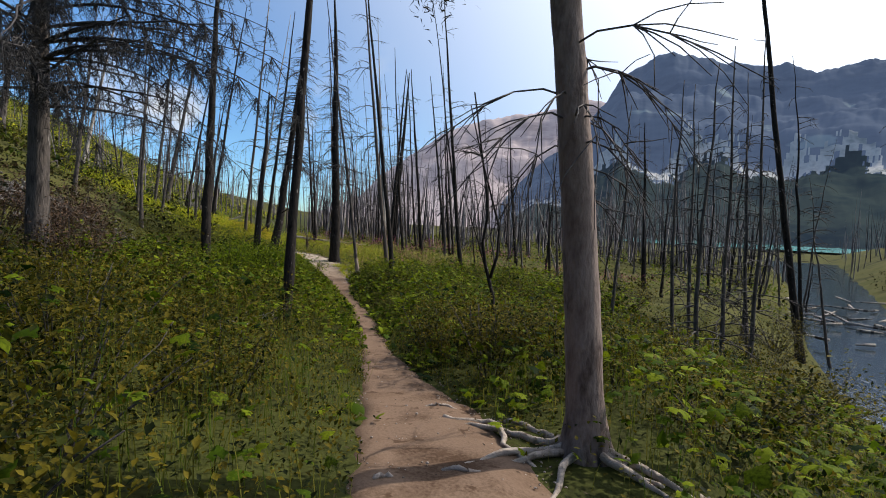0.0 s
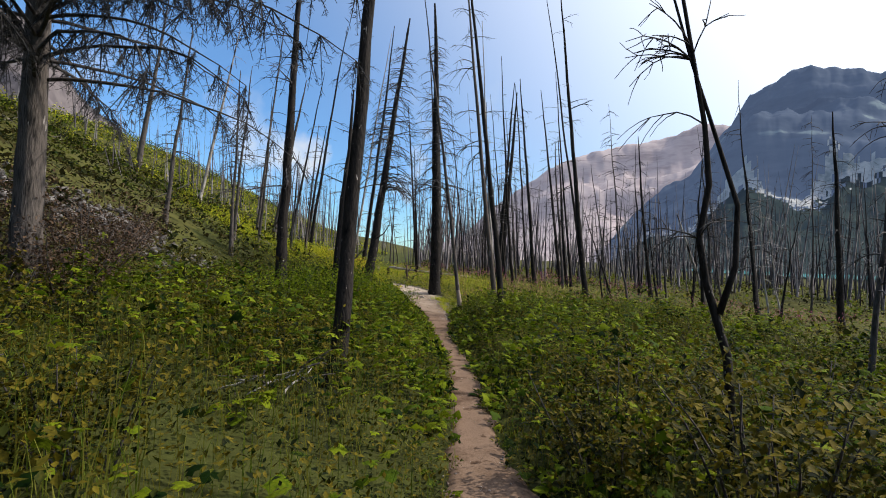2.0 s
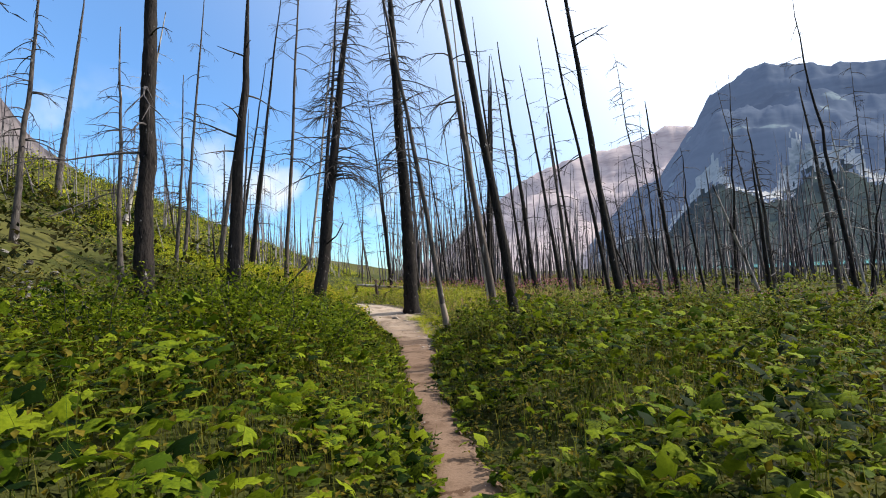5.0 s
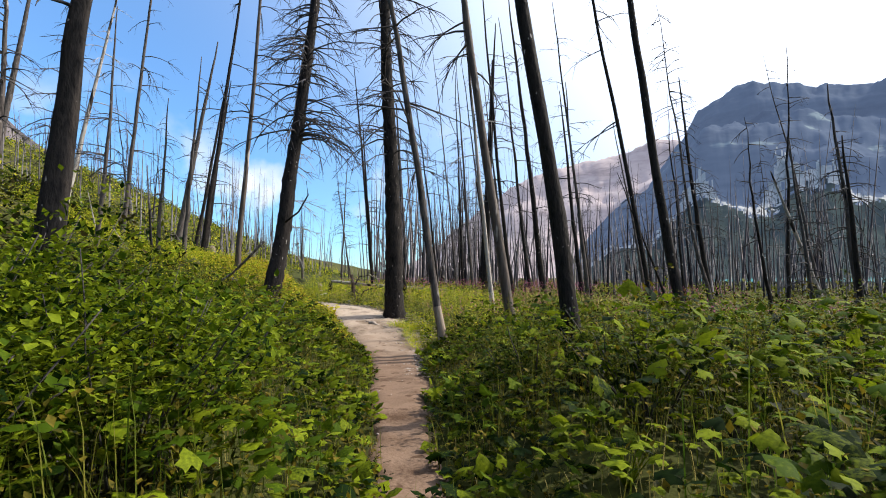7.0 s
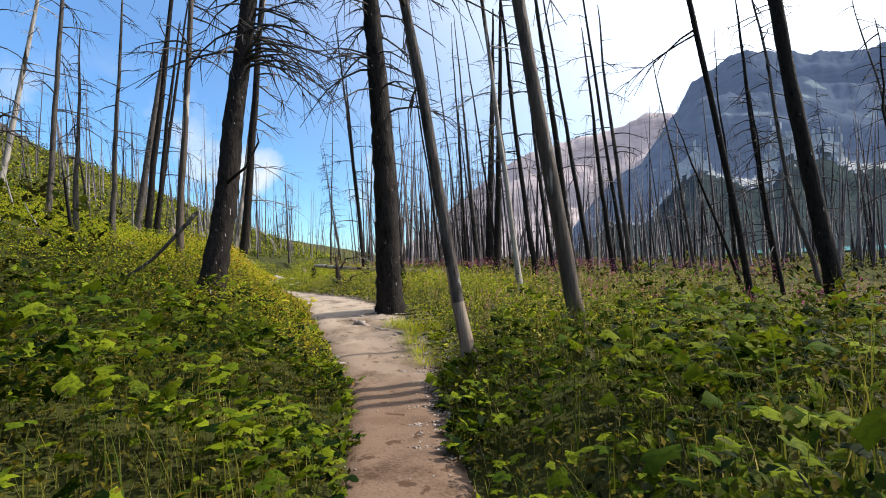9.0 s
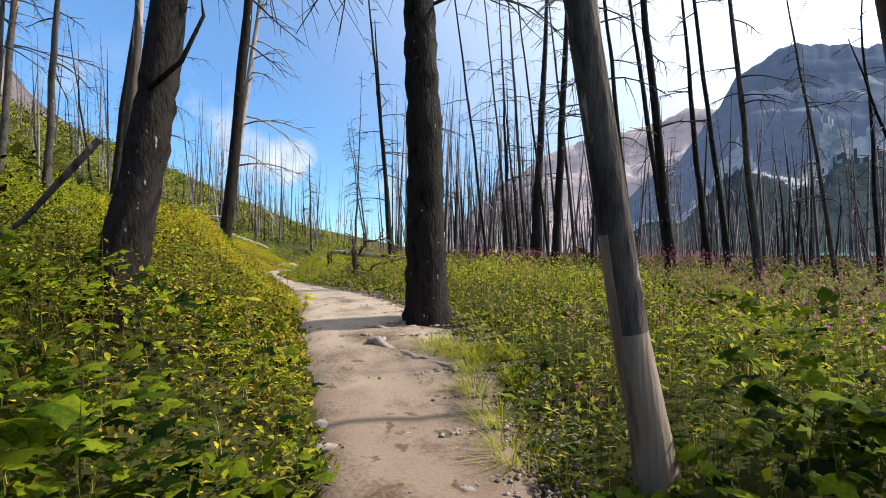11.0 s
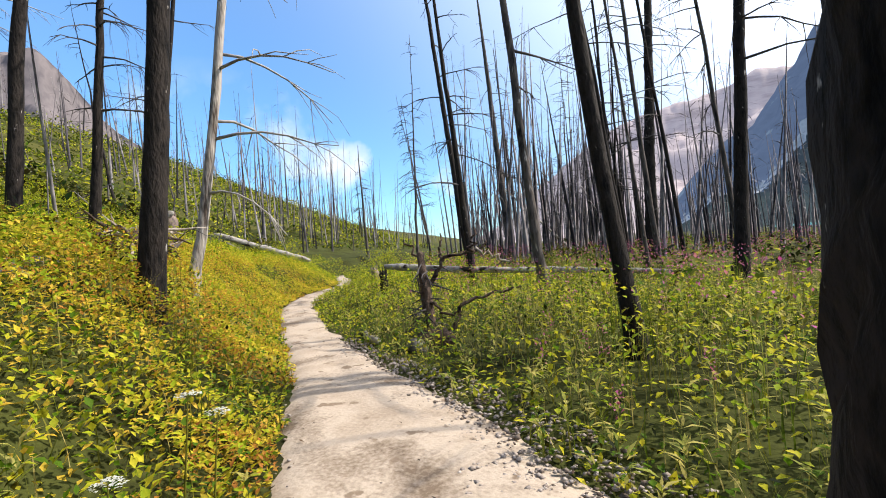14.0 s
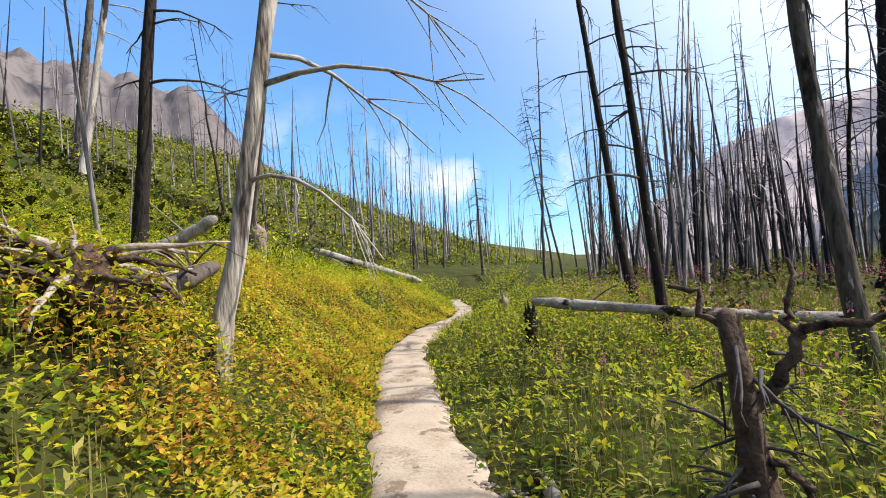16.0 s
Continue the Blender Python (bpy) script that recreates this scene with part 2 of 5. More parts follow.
# Leaf colour darkened to carry the near slope's shade; reused on the valley floor.
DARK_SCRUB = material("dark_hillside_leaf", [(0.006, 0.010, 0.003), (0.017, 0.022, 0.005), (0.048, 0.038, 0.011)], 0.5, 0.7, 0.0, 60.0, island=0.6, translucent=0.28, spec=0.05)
STRIPPED = material("stripped_tan_wood", [(0.08, 0.05, 0.036), (0.19, 0.135, 0.10), (0.34, 0.27, 0.21)], 4.0, 0.8, 0.6, 36.0, stretch=(1, 1, 0.12), spots=((0.06, 0.04, 0.03), 3.0, 0.62), spec=0.15)
WILLOW = material("willowherb_leaf", [(0.06, 0.10, 0.018), (0.23, 0.265, 0.045), (0.50, 0.42, 0.12)], 0.6, 0.65, 0.0, 60.0, island=0.6, translucent=0.48, spec=0.08)
# the slope and scree also carry painted haze as a blue glow
FOREST_SLOPE = material("hazy_forest_slope", [(0.008, 0.013, 0.015), (0.014, 0.023, 0.022), (0.032, 0.042, 0.033)], 0.012, 0.95, 0.0, 0.09, haze_glow=((0.20, 0.29, 0.54), 0.06), spec=0.0)
SCREE_SLOPE = material("hazy_pale_scree", [(0.08, 0.10, 0.09), (0.19, 0.20, 0.18), (0.36, 0.35, 0.33)], 0.03, 0.95, 0.0, 0.2, haze_glow=((0.24, 0.33, 0.54), 0.18), spec=0.0)
LOGWOOD = material("weathered_log", [(0.05, 0.042, 0.036), (0.16, 0.14, 0.12), (0.34, 0.31, 0.28)], 5.0, 0.85, 0.8, 35.0, spots=((0.025, 0.02, 0.018), 3.0, 0.58), spec=0.1)
DARKWOOD = material("dark_burnt_root", [(0.012, 0.009, 0.008), (0.038, 0.026, 0.02), (0.10, 0.07, 0.055)], 6.0, 0.9, 1.0, 30.0, spec=0.08)

# ---- mesh tools ----
rng = np.random.default_rng(7)


def mesh_of(name, verts, faces, mat, smooth=False):
    """A mesh from arrays; every face has the same number of corners."""
    me = bpy.data.meshes.new(name)
    verts, faces = np.asarray(verts, np.float32), np.asarray(faces, np.int32)
    me.vertices.add(len(verts))
    me.vertices.foreach_set("co", verts.ravel())
    k = faces.shape[1]
    me.loops.add(faces.size)
    me.loops.foreach_set("vertex_index", faces.ravel())
    me.polygons.add(len(faces))
    me.polygons.foreach_set("loop_start", np.arange(0, faces.size, k, dtype=np.int32))
    me.update(calc_edges=True)
    me.validate()
    if smooth:
        me.polygons.foreach_set("use_smooth", np.ones(len(faces), bool))
    me.materials.append(mat)
    return me


def merge(pieces):
    """Joins (verts, faces) pairs."""
    vs, fs, o = [], [], 0
    for v, f in pieces:
        vs.append(v)
        fs.append(np.asarray(f) + o)
        o += len(v)
    return np.concatenate(vs), np.concatenate(fs)


def part(name, geo, mat, parent, label="", smooth=True):
    ob = new(name, mesh_of(name, geo[0], geo[1], mat, smooth))
    ob.parent = parent
    return tagged(ob, label) if label else ob


def thing(name, x, y, z, label, category, group=""):
    ob = new(name)
    ob.empty_display_size = 0.2
    ob.location = (x, y, z)
    return tagged(ob, label, category, group)


def tube(points, radii, sides=8, rough=0.0, seed=0, cap=True):
    """A limb: rings of quads along points, closed at both ends, uneven by rough."""
    r = np.random.default_rng(seed)
    pts, rad = np.asarray(points, float), np.asarray(radii, float)
    n = len(pts)
    tan = np.gradient(pts, axis=0)
    tan /= np.linalg.norm(tan, axis=1)[:, None] + 1e-9
    ref = np.array([1.0, 0, 0]) if abs(tan[0, 2]) > 0.7 else np.array([0, 0, 1.0])
    a = np.cross(tan, ref)
    a /= np.linalg.norm(a, axis=1)[:, None] + 1e-9
    b = np.cross(tan, a)
    ang = np.linspace(0, 2 * np.pi, sides, endpoint=False)
    lobes = 1 + rough * r.standard_normal((n, sides))
    ring = pts[:, None] + (rad[:, None] * lobes)[:, :, None] * (np.cos(ang)[None, :, None] * a[:, None] + np.sin(ang)[None, :, None] * b[:, None])
    v = ring.reshape(-1, 3)
    i, j = np.meshgrid(np.arange(n - 1), np.arange(sides), indexing="ij")
    jn = (j + 1) % sides
    f = np.stack([i * sides + j, i * sides + jn, (i + 1) * sides + jn, (i + 1) * sides + j], -1).reshape(-1, 4)
    if cap:
        v = np.concatenate([v, pts[:1], pts[-1:] + tan[-1:] * rad[-1]])
        c0, c1, base = len(v) - 2, len(v) - 1, (n - 1) * sides
        q = np.arange(0, sides, 2)
        f = np.concatenate([f, np.stack([np.full(len(q), c0), (q + 2) % sides, q + 1, q], -1), np.stack([np.full(len(q), c1), base + q, base + q + 1, base + (q + 2) % sides], -1)])
    return v, f


def rotations(yaw, tilt, roll):
    """Rotation matrices: roll about z, then tilt about x, then yaw about z."""
    cy, sy, ct, st, cr, sr = np.cos(yaw), np.sin(yaw), np.cos(tilt), np.sin(tilt), np.cos(roll), np.sin(roll)
    z = np.zeros_like(yaw)
    o = np.ones_like(yaw)
    rz = np.stack([np.stack([cy, -sy, z], -1), np.stack([sy, cy, z], -1), np.stack([z, z, o], -1)], 1)
    rx = np.stack([np.stack([o, z, z], -1), np.stack([z, ct, -st], -1), np.stack([z, st, ct], -1)], 1)
    rr = np.stack([np.stack([cr, -sr, z], -1), np.stack([sr, cr, z], -1), np.stack([z, z, o], -1)], 1)
    return rz @ rx @ rr


def strew(template, faces, pos, rot, size):
    """Copies of a small template at many places, joined."""
    v = np.einsum("nij,kj->nki", rot, template) * np.asarray(size)[:, None, None] + pos[:, None]
    f = np.asarray(faces)[None] + (np.arange(len(pos)) * len(template))[:, None, None]
    return v.reshape(-1, 3), f.reshape(-1, np.asarray(faces).shape[1])


def lobed_leaf():
    """A five-lobed leaf, one unit long, cupped, as triangles round its middle."""
    ang = np.radians([-90, -55, -28, 5, 30, 58, 90, 122, 150, 175, 208, 235])
    rad = np.array([0.10, 0.40, 0.36, 0.50, 0.36, 0.46, 0.62, 0.46, 0.36, 0.50, 0.36, 0.40])
    rim = np.stack([rad * np.cos(ang), 0.35 + rad * np.sin(ang), -0.25 * rad ** 2 - 0.05 * (np.arange(12) % 2)], -1)
    v = np.concatenate([[[0, 0.35, 0.03]], rim])
    return v, np.array([[0, 1 + i, 1 + (i + 1) % 12] for i in range(12)])


LOBED = lobed_leaf()
OVAL = (np.array([[0, 0, 0], [0.30, 0.45, 0.10], [0, 1.0, -0.05], [-0.30, 0.45, 0.10]]), np.array([[0, 1, 2], [0, 2, 3]]))
LANCE = (np.array([[0, 0, 0], [0.07, 0.4, 0.06], [0, 1.0, -0.15], [-0.07, 0.4, 0.06]]), np.array([[0, 1, 2, 3]]))
BLADE = (np.array([[-0.5, 0, 0], [0.5, 0, 0], [0.42, 0.10, 0.4], [-0.42, 0.10, 0.4], [0.25, 0.30, 0.75], [-0.25, 0.30, 0.75], [0.02, 0.6, 0.98], [-0.02, 0.6, 0.98]]), np.array([[0, 1, 2, 3], [3, 2, 4, 5], [5, 4, 6, 7]]))

# ---- lie of the land ----
TRAIL = np.array([(1.2, -7.0), (0.35, -2.5), (0.0, 0.6), (-0.42, 3.9), (-1.3, 8.0), (-2.6, 13.2), (-3.85, 16.6), (-4.7, 19.4), (-5.55, 22.1), (-6.35, 23.7), (-7.15, 25.0), (-8.0, 26.5), (-9.1, 28.2), (-10.2, 29.6), (-11.5, 31.0), (-12.8, 32.6), (-14.4, 34.6), (-15.6, 37.0), (-16.0, 39.5), (-18.5, 43.0)])
TRAIL_Z = np.array([0.25, 0.15, 0.0, -0.40, -0.86, -1.13, -1.22, -1.27, -1.40, -1.28, -1.10, -0.88, -0.80, -0.79, -0.79, -0.78, -0.76, -0.72, -0.65, -0.5])
HALF_WIDTH = np.array([0.40, 0.40, 0.40, 0.36, 0.26, 0.24, 0.25, 0.38, 0.46, 0.50, 0.52, 0.58, 0.55, 0.45, 0.40, 0.40, 0.38, 0.36, 0.30, 0.2])
RIGHT_WIDTH = np.array([0.6, 0.8, 0.95, 1.05, 0.30, 0.22, 0.22, 0.45, 0.55, 1.1, 1.35, 1.15, 0.82, 0.45, 0.40, 0.40, 0.38, 0.36, 0.30, 0.2])
STEP = np.concatenate([[0], np.cumsum(np.linalg.norm(np.diff(TRAIL, axis=0), axis=1))])
LINE_S = np.arange(0, STEP[-1], 0.2)


def smooth_line(values):
    v = np.interp(LINE_S, STEP, values)
    k = np.ones(9) / 9
    return np.convolve(np.pad(v, 4, mode="edge"), k, mode="valid")


LINE = np.stack([smooth_line(TRAIL[:, 0]), smooth_line(TRAIL[:, 1])], -1)
LINE_Z, LINE_W, LINE_R = smooth_line(TRAIL_Z), smooth_line(HALF_WIDTH), smooth_line(RIGHT_WIDTH)
LINE_T = np.gradient(LINE, axis=0)
LINE_T /= np.linalg.norm(LINE_T, axis=1)[:, None]


# the valley's axis runs on past both ends of the trail
AXIS = np.concatenate([[(30.0, -150.0), (8.0, -40.0)], LINE[::2], [(-20.5, 48.0), (-24.5, 62.0), (-38.0, 115.0), (-75.0, 260.0), (-230.0, 860.0)]])
AXIS_Z = np.concatenate([[0.6, 0.4], LINE_Z[::2], [-0.4, -0.5, -1.0, -1.5, -1.5]])
_d = np.concatenate([[0], np.cumsum(np.linalg.norm(np.diff(AXIS, axis=0), axis=1))])
_t = np.concatenate([np.arange(0, _d[2], 4.0), np.arange(_d[2], _d[-6], 0.3), np.arange(_d[-6], _d[-1], 6.0)])
AXIS_P = np.stack([np.interp(_t, _d, AXIS[:, 0]), np.interp(_t, _d, AXIS[:, 1])], -1)
AXIS_H = np.interp(_t, _d, AXIS_Z)
AXIS_T = np.gradient(AXIS_P, axis=0)
AXIS_T /= np.linalg.norm(AXIS_T, axis=1)[:, None]
_n = ((AXIS_P[:, None] - LINE[None]) ** 2).sum(-1).argmin(1)
AXIS_W, AXIS_R, AXIS_S = LINE_W[_n], LINE_R[_n], LINE_S[_n]


def fbm(x, y, scale, seed=0, octaves=4):
    """Cheap smooth noise from sums of turned sine waves, about -1 to 1."""
    r = np.random.default_rng(seed)
    out, amp = 0.0, 1.0
    for o in range(octaves):
        for _ in range(3):
            a, p = r.uniform(0, 2 * np.pi, 2)
            out = out + amp / 3 * np.sin((x * np.cos(a) + y * np.sin(a)) * (2.0 ** o) * 2 * np.pi / scale + p + 1.7 * np.sin((y * np.cos(a) - x * np.sin(a)) * (2.0 ** o) * 2.3 / scale))
        amp *= 0.5
    return out


def nearest(x, y):
    """Signed distance to the trail (right of it positive), its height, half width and progress."""
    x, y = np.atleast_1d(np.asarray(x, float)), np.atleast_1d(np.asarray(y, float))
    u, i = np.empty(len(x)), np.empty(len(x), int)
    for a in range(0, len(x), 20000):
        dx, dy = x[a:a + 20000, None] - AXIS_P[None, :, 0], y[a:a + 20000, None] - AXIS_P[None, :, 1]
        d2 = dx * dx + dy * dy
        k = d2.argmin(1)
        r = np.arange(len(k))
        side = np.sign(AXIS_T[k, 1] * dx[r, k] - AXIS_T[k, 0] * dy[r, k])
        u[a:a + 20000], i[a:a + 20000] = side * np.sqrt(d2[r, k]), k
    return u, AXIS_H[i], np.where(u < 0, AXIS_W[i], AXIS_R[i]), AXIS_S[i]


RIVER = np.array([(5.5, -14.0), (8.0, 2.0), (12.0, 12.5), (15.5, 19.0), (22.0, 29.0), (31.0, 43.0), (60.0, 90.0), (110.0, 185.0)])
RIVER_HALF = np.array([1.6, 1.7, 1.8, 1.9, 2.2, 2.6, 5.0, 18.0])
RIVER_Z = -2.95


def ramp_to(a, lo, hi):
    t = np.clip((a - lo) / (hi - lo), 0, 1)
    return t * t * (3 - 2 * t)


def river_gap(x, y):
    """Distance outside the river's edge."""
    best = np.full(len(x), 1e9)
    for (a, b), ra, rb in zip(zip(RIVER[:-1], RIVER[1:]), RIVER_HALF[:-1], RIVER_HALF[1:]):
        ab = b - a
        t = np.clip(((x - a[0]) * ab[0] + (y - a[1]) * ab[1]) / (ab @ ab), 0, 1)
        best = np.minimum(best, np.hypot(x - a[0] - t * ab[0], y - a[1] - t * ab[1]) - (ra + (rb - ra) * t))
    return best


def height(x, y):
    x, y = np.atleast_1d(np.asarray(x, float)), np.atleast_1d(np.asarray(y, float))
    u, z, w, s = nearest(x, y)
    left, right = np.maximum(0, -u - w), np.maximum(0, u - w)
    late = ramp_to(y, 19, 29)
    out = z + 0.05 * np.minimum(left + right, 0.8)
    slope = 0.13 + 0.09 * late
    bank = 0.68 * ramp_to(y, 23.5, 28.5) * ramp_to(left, 0.2, 1.7) * (1 - ramp_to(y, 34, 42))
    away = 1 - 0.62 * ramp_to(y, 62, 170)
    steep = 0.44 + 0.04 * ramp_to(y, 40, 60) * (1 - ramp_to(y, 75, 130))
    out = out + bank + slope * np.minimum(left, 40) + away * (steep - slope) * np.clip(left - 4.5, 0, 42) * ramp_to(left, 3, 10)
    out = out - 0.10 * np.maximum(0, left - 48)
    early = 1 - ramp_to(y, 8, 17)
    out = out - early * (0.26 * np.maximum(0, right - 2.0)) - (1 - early) * (0.03 * np.minimum(right, 5.0) + 0.03 * np.maximum(0, right - 5.0)) + 0.22 * ramp_to(right, 0.2, 1.2) * ramp_to(y, 12, 17) * (1 - 0.8 * ramp_to(y, 23, 26))
    far = ramp_to(np.hypot(x, y), 60, 200)
    out = np.where(u > 0, np.maximum(out, -3.4 - 0.6 * far), out)
    amp = np.clip((np.abs(u) - w) / 3.0, 0, 1)
    out = out + amp * (0.10 * fbm(x, y, 4.0, 3) + 0.35 * ramp_to(np.abs(u), 8, 30) * fbm(x, y, 17.0, 4))
    out = out + 0.012 * fbm(x, y, 0.9, 5, 3) * (1 - 0.5 * amp)
    gap = river_gap(x, y)
    bed = RIVER_Z - 0.7 + 0.55 * np.clip(gap + 1.2, 0, 6)
    out = np.where(gap < 6, np.minimum(out, np.maximum(bed, RIVER_Z - 0.7)), out)
    far_bank = (u > 0) & (gap > 0) & (x * 0.87 - y * 0.5 > 6)
    out = np.where(far_bank & (y < 120), np.maximum(out, RIVER_Z + np.minimum(0.55 * gap, 3.2) - 0.2), out)
    return out


def ground_z(x, y):
    return float(height(x, y)[0])


# ---- ground, trail, water ----
def axis(lo, hi, step, far, grow):
    a = list(np.arange(lo, hi, step))
    d, p = step, a[-1]
    while p < far:
        d *= grow
        p += d
        a.append(p)
    d, p, pre = step, lo, []
    while p > -far:
        d *= grow
        p -= d
        pre.append(p)
    return np.array(pre[::-1] + a)


def build_ground():
    gx, gy = axis(-19.0, 13.0, 0.2, 1500.0, 1.13), axis(-5.0, 42.0, 0.2, 1500.0, 1.13)
    X, Y = np.meshgrid(gx, gy)
    Z = height(X.ravel(), Y.ravel())
    v = np.stack([X.ravel(), Y.ravel(), Z], -1)
    nx, ny = len(gx), len(gy)
    i, j = np.meshgrid(np.arange(nx - 1), np.arange(ny - 1))
    f = np.stack([j * nx + i, j * nx + i + 1, (j + 1) * nx + i + 1, (j + 1) * nx + i], -1).reshape(-1, 4)
    me = mesh_of("ground", v, f, SOIL, True)
    me.materials.append(HILL)
    c = v[f].mean(1)
    u, _, _, _ = nearest(c[:, 0], c[:, 1])
    me.polygons.foreach_set("material_index", (np.abs(u) > 9 + fbm(c[:, 0], c[:, 1], 5.0, 9)).astype(np.int32))
    tagged(new("ground", me), "brown forest soil and green slopes under the burnt trees", "ground", kind="structure")


build_ground()


def build_trail():
    across = np.linspace(-1, 1, 13)
    n = len(LINE_S)
    jl, jr = 0.04 * fbm(LINE_S, LINE_S * 0, 1.3, 11) + 0.03 * fbm(LINE_S, LINE_S * 0, 0.5, 13), 0.07 * fbm(LINE_S, LINE_S * 0 + 5, 1.5, 12) + 0.05 * fbm(LINE_S, LINE_S * 0, 0.45, 14)
    nrm = np.stack([LINE_T[:, 1], -LINE_T[:, 0]], -1)
    off = np.where(across[None] < 0, across[None] * (LINE_W + jl)[:, None], across[None] * (LINE_R + jr)[:, None]) * 1.12
    p = LINE[:, None] + off[:, :, None] * nrm[:, None]
    z = height(p[..., 0].ravel(), p[..., 1].ravel()).reshape(n, 13)
    lift = 0.05 - 0.13 * np.abs(across) ** 5
    z = z + lift[None] - 0.012 * np.exp(-(across / 0.5) ** 2)[None]
    v = np.concatenate([p, z[..., None]], -1).reshape(-1, 3)
    i, j = np.meshgrid(np.arange(n - 1), np.arange(12), indexing="ij")
    f = np.stack([i * 13 + j, i * 13 + j + 1, (i + 1) * 13 + j + 1, (i + 1) * 13 + j], -1).reshape(-1, 4)
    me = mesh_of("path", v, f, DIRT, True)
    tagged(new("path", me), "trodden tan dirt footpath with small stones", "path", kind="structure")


build_trail()


def build_water():
    n = 60
    t = np.linspace(0, len(RIVER) - 2.001, n)
    c = np.stack([np.interp(t, np.arange(len(RIVER)), RIVER[:, q]) for q in (0, 1)], -1)
    w = np.interp(t, np.arange(len(RIVER)), RIVER_HALF) + 1.3
    d = np.gradient(c, axis=0)
    d /= np.linalg.norm(d, axis=1)[:, None]
    nr = np.stack([d[:, 1], -d[:, 0]], -1)
    k = np.linspace(-1, 1, 9)
    p = c[:, None] + nr[:, None] * (w[:, None] * k[None])[..., None]
    v = np.concatenate([p, np.full((n, 9, 1), RIVER_Z)], -1).reshape(-1, 3)
    i, j = np.meshgrid(np.arange(n - 1), np.arange(8), indexing="ij")
    f = np.stack([i * 9 + j, i * 9 + j + 1, (i + 1) * 9 + j + 1, (i + 1) * 9 + j], -1).reshape(-1, 4)
    tagged(new("river", mesh_of("river", v, f, WATER, True)), "shallow rippled creek reflecting the pale sky", "river", kind="structure")
    a = np.linspace(0, 2 * np.pi, 40, endpoint=False)
    rim = np.stack([150 + 95 * np.cos(a) - 20 * np.sin(a), 265 + 95 * np.sin(a), np.full(40, RIVER_Z - 0.35)], -1)
    v = np.concatenate([[[150, 265, RIVER_Z - 0.35]], rim])
    f = np.array([[0, 1 + q, 1 + (q + 1) % 40] for q in range(40)])
    tagged(new("lake", mesh_of("lake", v, f, LAKE)), "distant turquoise mountain lake beyond the dead trees", "lake", kind="structure")


build_water()


# ---- mountains ----
def mountain(name, label, mat, az, el, crest, foot, seed, cliff, rough, slopes=False):
    """A range as seen over the valley: bearings to the left of +y and heights of its skyline in degrees, at the given distance."""
    az, el = np.array(az, float), np.array(el, float)
    order = np.argsort(az)
    a = np.arange(az.min(), az.max(), 0.13 if slopes else 0.22)
    e = np.interp(a, az[order], el[order])
    r = np.concatenate([np.linspace(foot, crest, 110 if slopes else 46), np.linspace(crest * 1.03, crest * 1.35, 8)])
    A, Rr = np.meshgrid(a, r, indexing="ij")
    X, Y = -np.sin(np.radians(A)) * Rr, 12 + np.cos(np.radians(A)) * Rr
    t = np.clip((Rr - foot) / (crest - foot), 0, 1)
    H = crest * np.tan(np.radians(e))[:, None]
    prof = t ** 1.25
    for lo, hi, gain in cliff:
        prof = prof + gain * ramp_to(t, lo, hi) - gain * t
    ridged = 0.7 * fbm(A * 16, Rr, 330.0, seed, 5)
    back = np.clip((Rr - crest) / (crest * 0.35), 0, 1)
    Z = H * prof * (1 + rough * ridged * (1 - t) * t * 4) + H * 0.022 * fbm(A * 16, Rr * 0.5, 60.0, seed + 1, 4) * t - back * H * 0.5 - 12
    strata = 0.012 * H * np.sin(Z / H * 48 + fbm(A * 60, Rr, 200, seed + 2)) * ramp_to(t, 0.45, 0.8)
    v = np.stack([X, Y, Z + strata], -1).reshape(-1, 3)
    n, m = len(a), len(r)
    i, j = np.meshgrid(np.arange(n - 1), np.arange(m - 1), indexing="ij")
    f = np.stack([i * m + j, i * m + j + 1, (i + 1) * m + j + 1, (i + 1) * m + j], -1).reshape(-1, 4)
    me = mesh_of(name, v, f, mat, False)
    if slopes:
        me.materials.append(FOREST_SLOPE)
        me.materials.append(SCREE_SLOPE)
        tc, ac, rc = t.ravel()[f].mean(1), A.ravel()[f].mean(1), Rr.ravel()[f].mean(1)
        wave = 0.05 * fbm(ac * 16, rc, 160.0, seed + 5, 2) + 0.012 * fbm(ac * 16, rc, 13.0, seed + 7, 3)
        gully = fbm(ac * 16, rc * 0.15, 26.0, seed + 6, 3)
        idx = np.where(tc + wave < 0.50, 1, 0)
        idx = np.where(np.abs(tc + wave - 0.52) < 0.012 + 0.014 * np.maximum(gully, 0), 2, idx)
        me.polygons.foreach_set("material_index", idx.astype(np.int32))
    tagged(new(name, me), label, "mountain", kind="structure")


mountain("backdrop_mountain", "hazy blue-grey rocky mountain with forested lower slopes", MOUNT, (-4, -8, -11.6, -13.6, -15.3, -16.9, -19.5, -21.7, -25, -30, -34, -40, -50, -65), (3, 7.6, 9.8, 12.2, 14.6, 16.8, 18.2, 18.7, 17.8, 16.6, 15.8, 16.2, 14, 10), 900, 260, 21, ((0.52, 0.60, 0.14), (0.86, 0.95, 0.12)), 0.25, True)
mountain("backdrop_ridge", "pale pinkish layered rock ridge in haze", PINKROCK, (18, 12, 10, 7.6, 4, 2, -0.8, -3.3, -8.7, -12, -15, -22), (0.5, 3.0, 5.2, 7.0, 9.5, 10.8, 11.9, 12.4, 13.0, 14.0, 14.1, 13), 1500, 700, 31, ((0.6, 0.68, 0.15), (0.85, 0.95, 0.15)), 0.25)
